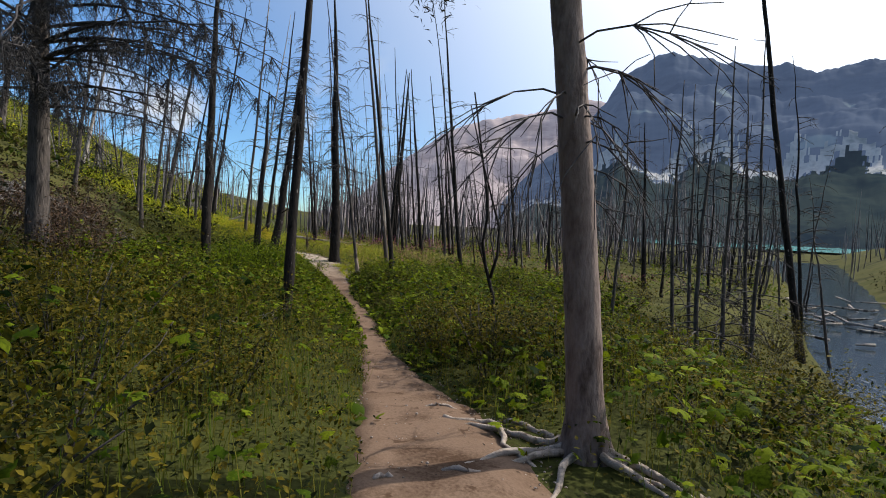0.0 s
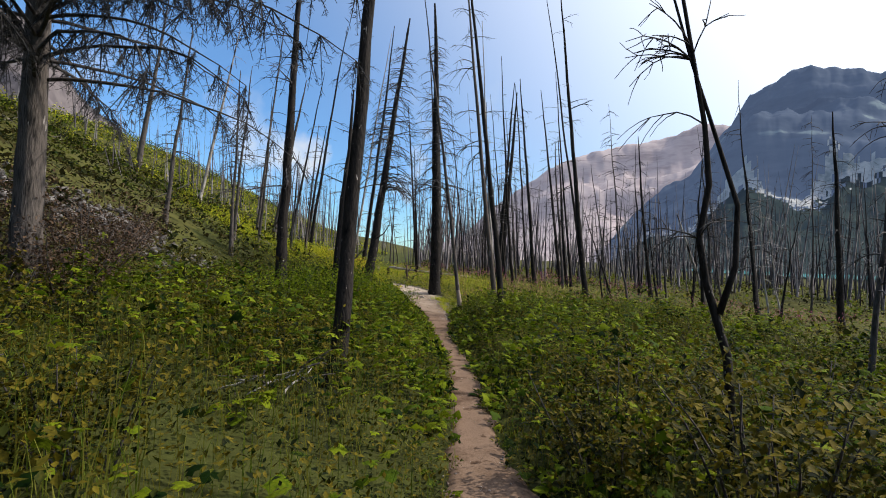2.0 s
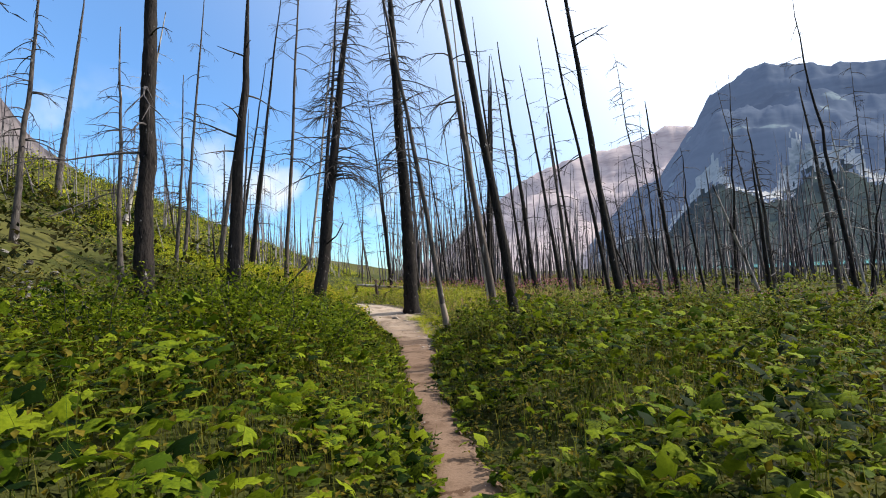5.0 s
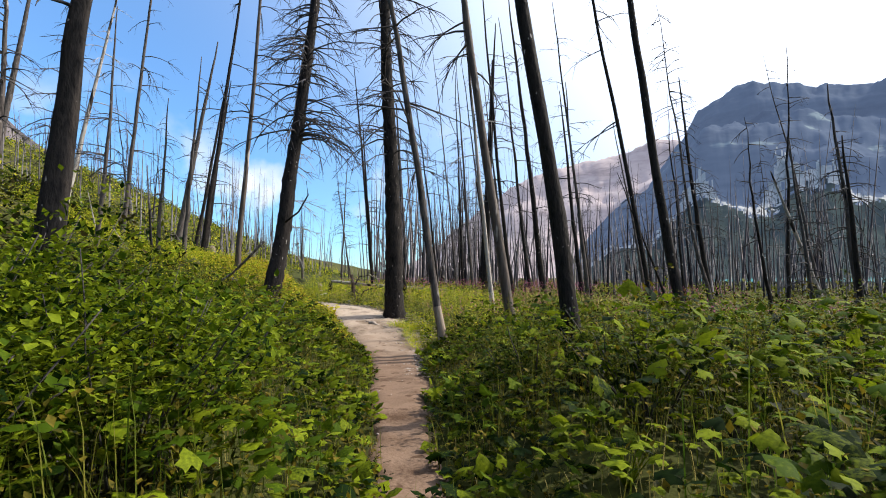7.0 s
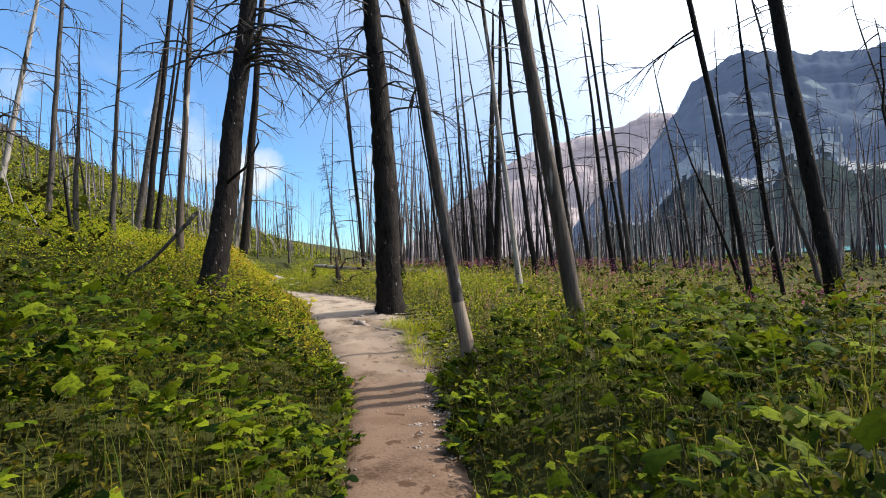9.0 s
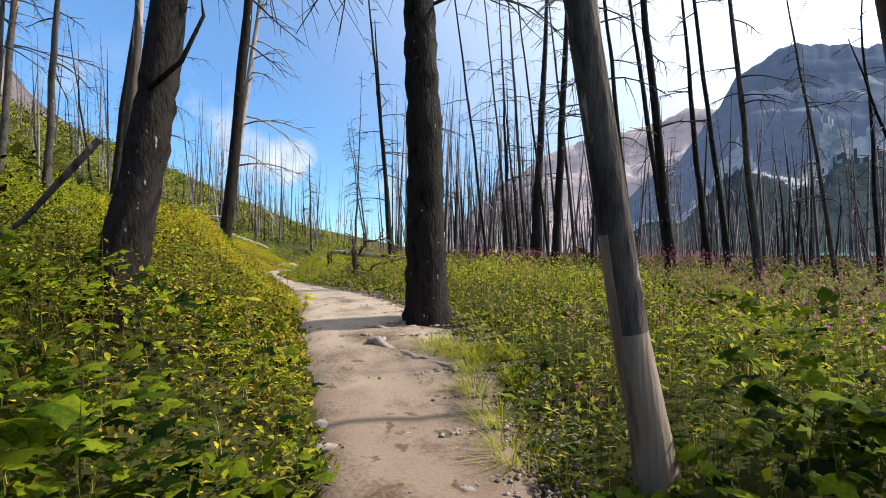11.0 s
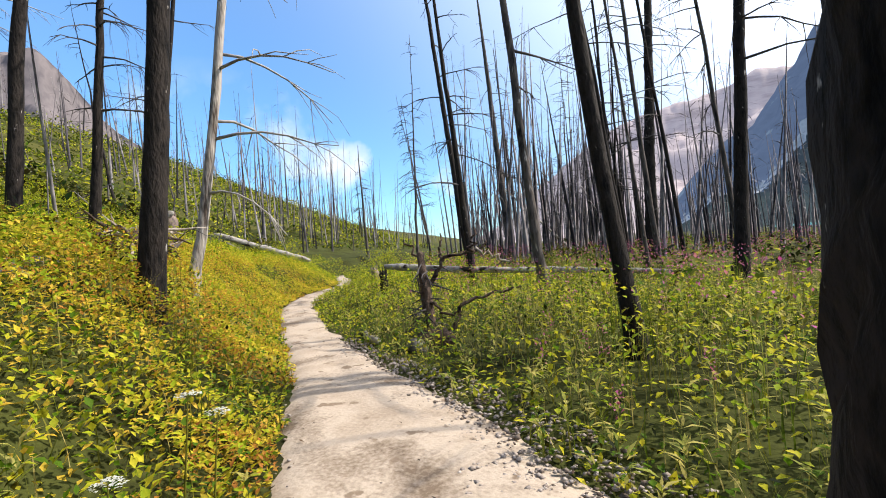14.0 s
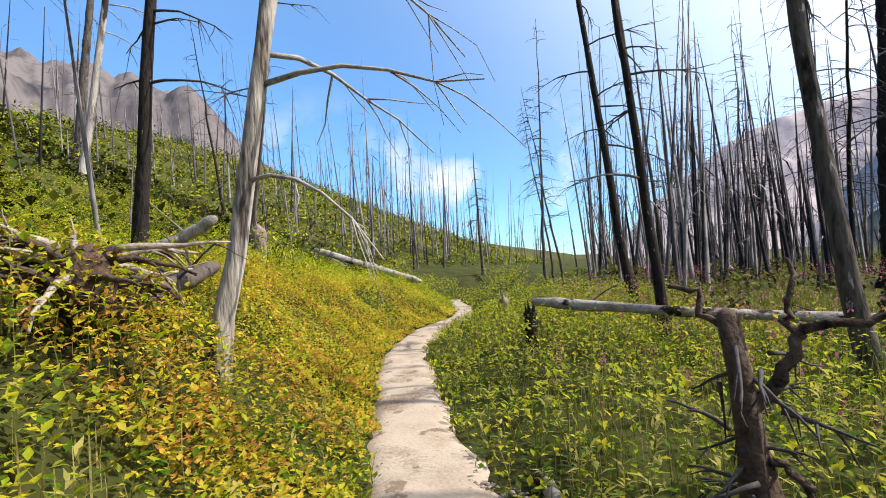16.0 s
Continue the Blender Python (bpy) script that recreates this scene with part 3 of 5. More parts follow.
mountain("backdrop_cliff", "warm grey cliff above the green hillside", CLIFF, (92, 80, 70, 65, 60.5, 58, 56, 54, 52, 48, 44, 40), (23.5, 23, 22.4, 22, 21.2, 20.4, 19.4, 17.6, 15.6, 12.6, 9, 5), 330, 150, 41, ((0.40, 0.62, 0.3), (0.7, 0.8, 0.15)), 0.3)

# ---- trees ----
def limb(start, way, length, r0, droop, seed, bend=0.25, segs=6, sides=6):
    """Points and radii of a branch that leaves start along way and sags."""
    r = np.random.default_rng(seed)
    t = np.linspace(0, 1, segs)
    w = np.array(way, float)
    w /= np.linalg.norm(w)
    side = np.cross(w, [0, 0, 1.0])
    wob = np.cumsum(r.normal(0, bend / segs, (segs, 2)), axis=0)
    p = np.array(start)[None] + w[None] * (t * length)[:, None]
    p = p + side[None] * (wob[:, :1] * length * t[:, None]) + np.array([0, 0, 1.0])[None] * ((wob[:, 1] * 0.6 * t - droop * t ** 1.8) * length)[:, None]
    return p, r0 * (1 - 0.85 * t) + 0.002


def branch_geo(start, way, length, r0, droop, seed, twigs=3, sides=5):
    r = np.random.default_rng(seed)
    p, rad = limb(start, way, length, r0, droop, seed)
    pieces = [tube(p, rad, sides + sides % 2, 0.06, seed)]
    for q in range(twigs):
        k = r.integers(2, len(p) - 1)
        d = p[k] - p[k - 1]
        d = d / (np.linalg.norm(d) + 1e-9) + r.normal(0, 0.55, 3) + np.array([0, 0, -0.25])
        tp, tr = limb(p[k], d, length * r.uniform(0.2, 0.45), rad[k] * 0.6, r.uniform(0, 0.5), seed + 17 * q + 1, 0.4, 4)
        pieces.append(tube(tp, tr, 4, 0, seed))
    return merge(pieces)


def trunk_line(h, lean, seed, wobble=0.05, segs=14, sweep=0.0):
    r = np.random.default_rng(seed)
    t = np.concatenate([[-0.03, 0.0, 0.012, 0.03], np.linspace(0.06, 1, segs)])
    wob = np.cumsum(r.normal(0, wobble / math.sqrt(segs), (len(t), 2)), axis=0)
    wob -= wob[1]
    x, y = lean[0] * h * t + wob[:, 0] * 1.5, lean[1] * h * t + wob[:, 1] * 1.5
    return np.stack([x + sweep * np.sin(t * np.pi) * h, y, h * t], -1), t


tree_count = [0]
KINDS = {
    "charred": (CHARRED, TWIG, "standing fire-charred black tree trunk, bare and dead"),
    "grey": (GREY, TWIG, "dead weathered dark grey conifer with bare branches"),
    "patchy": (PATCHY, TWIG, "burnt trunk with bark peeling off pale wood"),
    "palefoot": (GREY, TWIG, "thin leaning dead tree, bark stripped pale near its foot"),
    "pale": (PALE, TWIG_PALE, "bare bleached dead tree with long dry branches"),
}
charred, grey, patchy, palefoot, pale = "charred", "grey", "patchy", "palefoot", "pale"


def dead_tree(x, y, lean_x, lean_y, h, dia, kind, branches, low=0.28, reach=1.0, flare=0.45, sweep=0.0, side=None, broken=False, z=None):
    tree_count[0] += 1
    seed = 100 + tree_count[0] * 31
    r = np.random.default_rng(seed)
    bark, twig, label = KINDS[kind]
    base = ground_z(x, y) if z is None else z
    tree = thing("dead_tree", x, y, base, label, "tree", "burnt trees along the path")
    p, t = trunk_line(h, (lean_x, lean_y), seed, 0.05 if h > 6 else 0.03, sweep=sweep)
    tip = 0.55 if broken else 0.16
    rad = dia / 2 * ((1 - tip) * (1 - np.clip(t, 0, 1)) ** 0.8 + tip) * (1 + flare * np.exp(-np.clip(t, 0, 1) * h / 0.35))
    big = dia > 0.3
    # finer rings, so that bark ridges show
    tt = np.linspace(t[0], t[-1], max(16, int(h * (8 if big else 5 if dia > 0.2 else 2.5))))
    pp = np.stack([np.interp(tt, t, p[:, q]) for q in range(3)], -1)
    rr = np.interp(tt, t, rad) * (1 + 0.02 * r.standard_normal(len(tt)))
    g = tube(pp, rr, 24 if big else 12, 0.06 if big else 0.035, seed)
    trunk = part("trunk", g, bark, tree)
    if kind == "palefoot":   # bark gone from the lower stem, with a ragged upper edge
        trunk.data.materials.append(STRIPPED)
        c = g[0][g[1]].mean(1)
        trunk.data.polygons.foreach_set("material_index", (c[:, 2] < 1.05 + 0.25 * np.sin(np.arctan2(c[:, 1] - lean_y * c[:, 2], c[:, 0] - lean_x * c[:, 2]) * 2 + 1)).astype(np.int32))
    for q in range(branches):
        f = r.uniform(low, 0.9) if branches > 4 else r.uniform(0.2, 0.9)
        at = np.array([np.interp(f, t, p[:, c]) for c in range(3)])
        a = r.uniform(0, 2 * math.pi) if side is None else side + r.normal(0, 0.5)
        rr0 = np.interp(f, t, rad)
        length = reach * (0.25 + 0.16 * h * (1.05 - f)) * r.uniform(0.6, 1.25) if branches > 4 else r.uniform(0.15, 0.5)
        up = r.uniform(0.0, 0.5) if branches > 20 else r.uniform(-0.1, 0.35)
        g = branch_geo(at, (math.cos(a), math.sin(a), up), length, min(rr0 * 0.35, 0.011 + 0.007 * length), r.uniform(0.25, 0.85) if branches > 20 else r.uniform(0.05, 0.55), seed + q, 5 if length > 1.0 else 3 if length > 0.5 else 1)
        part("branch", g, twig, tree)
    return tree


dead_tree(-8.70, 16.50, -0.015, 0.070, 12.0, 0.32, charred, 12)
dead_tree(-3.44, 9.60, 0.028, 0.095, 13.2, 0.21, charred, 4)
dead_tree(-6.92, 16.25, 0.010, 0.130, 6.4, 0.25, charred, 6)
lf_tree = dead_tree(-9.29, 24.14, 0.085, 0.130, 12.6, 0.40, charred, 150, low=0.34, reach=1.05)
dead_tree(-6.79, 26.47, -0.034, 0.004, 13.8, 0.50, charred, 105, low=0.28, reach=0.85, flare=0.3)
dead_tree(-2.45, 18.21, -0.132, 0.020, 12.0, 0.18, charred, 3)
dead_tree(0.01, 23.86, -0.102, 0.023, 13.2, 0.22, charred, 5)
dead_tree(-3.34, 22.77, -0.132, 0.017, 14.4, 0.20, patchy, 22)
dead_tree(-4.64, 22.61, -0.145, -0.020, 12.6, 0.16, palefoot, 18)
dead_tree(-4.18, 27.70, -0.077, 0.060, 13.8, 0.13, pale, 8)
dead_tree(10.96, 16.19, -0.178, 0.005, 16.0, 0.23, charred, 2)
dead_tree(-11.46, 28.62, 0.087, 0.031, 13.2, 0.22, charred, 7)
dead_tree(-13.05, 30.60, 0.100, 0.120, 14.4, 0.15, pale, 30, low=0.10, reach=0.75, side=0.3)
dead_tree(-23.50, 38.52, 0.160, 0.078, 13.0, 0.37, grey, 4)
dead_tree(-7.35, 29.89, -0.085, 0.010, 13.8, 0.15, charred, 5)
dead_tree(-8.74, 34.10, -0.071, 0.024, 12.0, 0.18, grey, 8)
dead_tree(-5.34, 36.47, 0.061, 0.000, 13.2, 0.28, charred, 14)
dead_tree(-12.10, 40.80, -0.091, 0.019, 13.5, 0.22, charred, 14)
dead_tree(-3.11, 34.52, -0.096, 0.009, 12.6, 0.16, charred, 8)
dead_tree(-1.33, 39.50, -0.113, 0.000, 13.8, 0.24, charred, 8)
dead_tree(-15.25, 29.67, 0.129, 0.050, 13.3, 0.20, charred, 10)
dead_tree(-20.89, 36.59, 0.172, 0.026, 13.2, 0.20, charred, 8)
dead_tree(-28.07, 35.76, 0.153, 0.097, 14.4, 0.27, pale, 18)
dead_tree(-37.91, 39.62, 0.113, 0.055, 16.0, 0.47, grey, 6)
dead_tree(-11.83, 26.75, 0.077, 0.014, 13.8, 0.16, patchy, 26)
dead_tree(-16.74, 31.92, 0.127, 0.023, 8.1, 0.21, charred, 16)
dead_tree(-18.88, 29.83, 0.102, 0.018, 13.2, 0.18, grey, 22)
dead_tree(-16.71, 25.02, 0.079, 0.017, 8.6, 0.17, grey, 30)
dead_tree(-15.89, 25.82, 0.067, 0.014, 7.6, 0.14, grey, 30)
dead_tree(-14.71, 26.84, 0.053, 0.012, 5.2, 0.13, grey, 22)
dead_tree(-14.08, 27.32, 0.079, 0.017, 6.8, 0.14, grey, 16)
dead_tree(-16.07, 20.06, 0.109, 0.023, 7.9, 0.18, grey, 34)
dead_tree(-14.31, 21.77, 0.036, 0.008, 7.7, 0.16, grey, 30)
dead_tree(3.22, 25.33, -0.092, -0.020, 4.7, 0.11, grey, 20)
dead_tree(5.44, 27.85, -0.115, -0.025, 6.7, 0.16, grey, 30)
dead_tree(-0.99, 32.12, -0.079, -0.017, 8.4, 0.17, grey, 12)
dead_tree(-0.57, 35.44, -0.092, 0.007, 13.5, 0.16, charred, 12)
dead_tree(0.06, 26.43, -0.149, 0.003, 14.4, 0.13, charred, 8)
dead_tree(0.80, 27.10, -0.103, -0.018, 4.5, 0.08, charred, 14)
dead_tree(1.49, 34.44, -0.158, -0.028, 7.6, 0.12, grey, 24)
dead_tree(1.49, 30.66, -0.333, -0.059, 4.8, 0.10, charred, 14)
dead_tree(-3.84, 32.20, -0.071, -0.013, 13.2, 0.17, charred, 14)
dead_tree(-6.53, 46.80, 0.058, 0.010, 16.0, 0.50, charred, 12)
dead_tree(-2.53, 32.65, -0.095, -0.020, 12.0, 0.24, charred, 14)
dead_tree(-0.82, 36.29, -0.090, -0.019, 9.6, 0.21, charred, 8)
dead_tree(3.74, 34.05, -0.100, -0.021, 9.1, 0.22, charred, 24)
dead_tree(4.75, 26.52, -0.071, -0.015, 5.1, 0.17, charred, 10)
dead_tree(7.02, 27.12, -0.118, -0.025, 7.4, 0.19, grey, 26)
dead_tree(9.89, 27.13, -0.055, -0.012, 8.8, 0.26, charred, 26)
dead_tree(-10.84, 36.71, -0.047, -0.018, 8.9, 0.18, charred, 10)
dead_tree(-13.94, 54.92, -0.044, -0.017, 16.0, 0.46, grey, 12)
dead_tree(-6.45, 41.72, -0.058, -0.022, 13.2, 0.18, grey, 12)
dead_tree(-7.68, 45.85, -0.018, -0.007, 14.9, 0.18, charred, 12)
dead_tree(-4.47, 40.71, -0.085, -0.033, 12.6, 0.15, grey, 16)
dead_tree(-7.39, 48.35, -0.089, -0.050, 10.1, 0.17, charred, 20)
dead_tree(-7.34, 35.83, -0.090, -0.050, 12.0, 0.10, charred, 6)
dead_tree(-6.86, 38.43, -0.080, -0.045, 13.2, 0.10, grey, 10)
dead_tree(-5.63, 43.18, -0.102, -0.057, 14.4, 0.14, charred, 10)
dead_tree(-23.23, 54.07, -0.007, -0.004, 7.6, 0.20, grey, 26)
dead_tree(-14.08, 58.38, -0.044, -0.024, 14.0, 0.25, grey, 24)
# twiggy thin trees along the creek
for x, y, h, n in ((4.6, 9.6, 6.4, 38), (5.6, 10.6, 7.2, 44), (5.1, 12.0, 6.8, 36), (6.6, 11.4, 7.8, 46), (6.2, 13.4, 7.0, 40), (7.4, 12.8, 6.6, 34), (4.0, 13.2, 6.2, 30), (8.2, 14.6, 7.6, 40)):
    dead_tree(x, y, -0.02 * (x - 5), 0.01, h, 0.10, grey, n, low=0.14, reach=0.8)


# twisted two-stemmed dead tree on the river side
def forked_tree(x, y):
    z = ground_z(x, y)
    tree = thing("forked_dead_tree", x, y, z, "slender black dead tree with two curved stems and arching twigs", "tree")
    stem = np.array([(0, 0, -0.2), (0.02, 0, 0.5), (-0.02, 0, 1.0), (-0.16, 0.02, 1.5), (-0.22, 0.03, 1.85), (-0.16, 0.03, 2.25), (-0.2, 0.03, 2.7), (-0.3, 0.05, 3.3), (-0.45, 0.08, 4.2)])
    part("trunk", tube(stem, np.linspace(0.038, 0.012, len(stem)), 10, 0.04, 5), CHARRED, tree)
    second = np.array([(-0.08, 0, 1.3), (0.02, 0, 1.65), (0.03, 0.02, 2.1), (-0.12, 0.03, 2.6), (-0.3, 0.05, 3.2), (-0.5, 0.1, 4.0)])
    part("second_stem", tube(second, np.linspace(0.026, 0.008, len(second)), 8, 0.04, 6), CHARRED, tree)
    r = np.random.default_rng(77)
    for q in range(13):
        s = stem if q % 2 else second
        k = r.integers(4, len(s) - 1)
        k = min(k, len(s) - 1)
        part("branch", branch_geo(s[k], (r.choice([-1, -1, 0.5]) * r.uniform(0.4, 1), r.uniform(-0.6, 0.6), r.uniform(0.2, 1.0)), r.uniform(0.35, 0.8), 0.005, r.uniform(0.2, 0.7), 900 + q, 4), TWIG, tree)


forked_tree(0.55, 7.9)


# smooth trunk beside the start of the path, with roots across the dirt
def rooted_tree(x, y):
    z = ground_z(x, y)
    tree = thing("rooted_pine", x, y, z, "grey-brown pine trunk with drooping bare branches beside the path", "tree")
    t = np.linspace(0, 1, 60)
    h = 11.0
    p = np.stack([-0.098 * h * t + 0.03 * np.sin(t * 9), 0.01 * h * t, h * t - 0.25], -1)
    rad = 0.138 * (1 - 0.75 * t) * (1 + 0.75 * np.exp(-np.maximum(p[:, 2], 0) / 0.16)) + 0.01
    part("trunk", tube(p, rad, 20, 0.025, 3), BARK, tree)
    r = np.random.default_rng(5)
    for q in range(26):
        f = r.uniform(0.27, 0.8)
        k = int(f * 59)
        a = r.uniform(0, 2 * math.pi)
        part("branch", branch_geo(p[k], (math.cos(a), math.sin(a), r.uniform(0.1, 0.5)), r.uniform(0.6, 1.5), 0.007, r.uniform(0.35, 0.9), 1300 + q, 9), TWIG, tree)
    for q in range(15):   # bare arching lower branches
        k = int(r.uniform(0.20, 0.33) * 59)
        a = r.uniform(0, 2 * math.pi)
        part("branch", branch_geo(p[k], (math.cos(a), math.sin(a), 0.55), r.uniform(0.7, 1.6), 0.007, r.uniform(0.7, 1.3), 1700 + q, 8), TWIG, tree)
    # needle crown, mostly out of view, thickened to cast shade on the left
    for q in range(64):
        f = r.uniform(0.42, 0.98)
        k = int(f * 59)
        a = r.uniform(0, 2 * math.pi)
        ln = r.uniform(1.2, 2.6) * (1.25 - f)
        bp, br = limb(p[k], (math.cos(a), math.sin(a), 0.3), ln, 0.014, r.uniform(0.3, 0.7), 1500 + q, 0.25, 8)
        b = part("branch", tube(bp, br, 6, 0.05, q), TWIG, tree)
        n = int(520 * ln)
        s = r.uniform(0.15, 1, n)
        at = np.stack([np.interp(s, np.linspace(0, 1, 8), bp[:, c]) for c in range(3)], -1) + r.normal(0, 0.10, (n, 3)) * np.array([1, 1, 1.6])
        nv, nf = strew(LANCE[0] * np.array([0.9, 1, 1]), LANCE[1], at, rotations(r.uniform(0, 6.28, n), r.uniform(-2.2, 0.4, n), r.uniform(0, 6.28, n)), r.uniform(0.06, 0.14, n))
        tagged(part("needles", (nv, nf), NEEDLE, b, smooth=False), kind="stuff")
    for a, ln, bend in ((-2.9, 1.3, 0.3), (2.75, 1.5, -0.3), (-2.2, 0.9, 0.2), (-1.2, 0.9, 0.4), (-0.8, 1.1, -0.3), (2.2, 1.2, 0.4), (-2.6, 0.8, -0.6), (-1.0, 0.55, 0.2)):
        s = np.linspace(0, 1, 16)
        ang = a + bend * s + 0.25 * np.sin(s * 7 + a)
        step = ln / 15
        rx, ry = np.concatenate([[0.08 * math.cos(a)], 0.08 * math.cos(a) + np.cumsum(np.cos(ang[1:]) * step)]), np.concatenate([[0.08 * math.sin(a)], 0.08 * math.sin(a) + np.cumsum(np.sin(ang[1:]) * step)])
        rz = height(x + rx, y + ry) - z + 0.035 + 0.02 * np.sin(s * 9 + a) + 0.10 * np.exp(-s * 9) - 0.03 * s
        part("root", tube(np.stack([rx, ry, rz], -1), 0.032 * (1 - 0.75 * s) + 0.005, 8, 0.08, int(a * 10) % 99), ROOT, tree, "worn barkless root")


rooted_tree(1.06, 3.85)


# fire-killed spruce with hanging needle-clad twigs
def hanging_spruce(x, y, h):
    z = ground_z(x, y)
    tree = thing("hanging_spruce", x, y, z, "dying spruce with long drooping branches of dark needles", "tree")
    t = np.linspace(0, 1, 40)
    p = np.stack([0.02 * h * t, 0 * t, h * t - 0.3], -1)
    part("trunk", tube(p, 0.2 * (1 - 0.85 * t) + 0.01, 14, 0.04, 8), GREY, tree)
    r = np.random.default_rng(12)
    for q in range(84):
        f = r.uniform(0.32, 0.72)
        k = int(f * 39)
        a = r.uniform(-1.1, 0.25) if q % 4 else r.uniform(0, 6.28)
        ln = r.uniform(3.0, 5.2) * min(1.0, 1.5 - f)
        bp, br = limb(p[k], (math.cos(a), math.sin(a), 0.25), ln, 0.028, r.uniform(0.25, 0.5), 2000 + q, 0.25, 10)
        b = part("branch", tube(bp, br, 6, 0.05, q), TWIG, tree)
        pieces, at, way = [], [], []
        for _ in range(int(30 * ln / 3)):
            m = r.integers(2, 10)
            d = np.array([r.normal(0, 0.5), r.normal(0, 0.5), -1.0])
            tp, tr = limb(bp[m], d, r.uniform(0.2, 0.65), 0.006, 0.1, int(r.integers(1e6)), 0.3, 3)
            pieces.append(tube(tp, tr, 4, 0, 0, False))
            n = 24
            s = r.uniform(0.1, 1, n)
            at.append(np.stack([np.interp(s, np.linspace(0, 1, 3), tp[:, c]) for c in range(3)], -1))
        at = np.concatenate(at)
        rot = rotations(r.uniform(0, 6.28, len(at)), r.uniform(-2.2, -0.6, len(at)), r.uniform(0, 6.28, len(at)))
        nv, nf = strew(LANCE[0] * np.array([0.8, 1, 1]), LANCE[1], at, rot, r.uniform(0.05, 0.10, len(at)))
        tagged(part("needles", merge([merge(pieces), (nv, nf)]), NEEDLE, b, smooth=False), kind="stuff")
    return tree


hanging_spruce(-8.2, 9.3, 11.5)

# limbs that set two of the trees apart
def add_limb(tree, points, r0, r1, mat):
    part("broken_limb", tube(np.array(points), np.linspace(r0, r1, len(points)), 8, 0.06, 3), mat, tree)


add_limb(lf_tree, [(-0.10, 0.0, 1.75), (-0.45, -0.1, 1.35), (-0.85, -0.15, 0.98), (-1.25, -0.25, 0.72), (-1.5, -0.3, 0.6)], 0.035, 0.015, GREY)
add_limb(lf_tree, [(0.42, 0.05, 2.2), (0.75, 0.1, 2.45), (1.0, 0.1, 2.85), (0.95, 0.1, 3.2)], 0.03, 0.010, CHARRED)

# ---- more dead trees in the valley ----
def spare_tree(kind, h, dia, branches, seed):
    r = np.random.default_rng(seed)
    bark, twig, label = KINDS[kind]
    tree = thing("dead_tree", 0, 0, 0, label, "tree", "burnt forest in the valley")
    p, t = trunk_line(h, (r.normal(0, 0.02), r.normal(0, 0.02)), seed, 0.08)
    rad = dia / 2 * (0.9 * (1 - np.clip(t, 0, 1)) + 0.1) * (1 + 0.3 * np.exp(-np.clip(t, 0, 1) * h / 0.3))
    part("trunk", tube(p, rad, 8, 0.04, seed), bark, tree)
    pieces = []
    for q in range(branches):
        f = r.uniform(0.3, 0.98)
        at = np.array([np.interp(f, t, p[:, c]) for c in range(3)])
        a = r.uniform(0, 2 * math.pi)
        pieces.append(branch_geo(at, (math.cos(a), math.sin(a), r.uniform(-0.3, 0.3)), r.uniform(0.3, 0.5) + 0.10 * h * (1 - f), 0.012, r.uniform(0, 0.5), seed * 7 + q, 2, 4))
    tagged(part("crown", merge(pieces), twig, tree), kind="stuff")
    return tree


def build_valley_trees():
    r = np.random.default_rng(21)
    kinds = [("grey", 9.0, 0.13, 34), ("charred", 10.0, 0.15, 18), ("grey", 7.0, 0.11, 38), ("grey", 11.5, 0.16, 30), ("pale", 6.0, 0.09, 14), ("grey", 10.0, 0.12, 44), ("charred", 5.0, 0.12, 8), ("charred", 8.0, 0.14, 26)]
    models = [spare_tree(k, h, d, b, 500 + i) for i, (k, h, d, b) in enumerate(kinds)]
    spots = []
    tries = 0
    while len(spots) < 105 and tries < 8000:
        tries += 1
        x, y = r.uniform(-30, 34), r.uniform(9, 68)
        u, _, w, s = (v[0] for v in nearest(x, y))
        gap = river_gap(np.array([x]), np.array([y]))[0]
        if u > 0:
            ok = u > 9 + 3 * (y > 30) and gap > -1.0 and (y > 20 or x > 6)
        else:
            ok = u < -9 and r.random() < 0.35 and not (-24 < x < -8 and 26 < y < 42)
        if y > 44:
            ok = abs(u) > 3 and (u > 0 or r.random() < 0.5)
        if not ok or any((x - a) ** 2 + (y - b) ** 2 < 0.8 for a, b in spots):
            continue
        spots.append((x, y))
    used = set()
    for x, y in spots:
        i = int(r.integers(len(models)))
        m = pose(x, y, ground_z(x, y) - 0.05, r.normal(0, 4.0), r.normal(0, 4.0), r.uniform(0, 360)) @ Matrix.Diagonal((1, 1, r.uniform(0.8, 1.2), 1))
        if i not in used:
            used.add(i)
            models[i].matrix_basis = m
        else:
            c = copy_thing(models[i], m)
            c.matrix_basis = m


build_valley_trees()


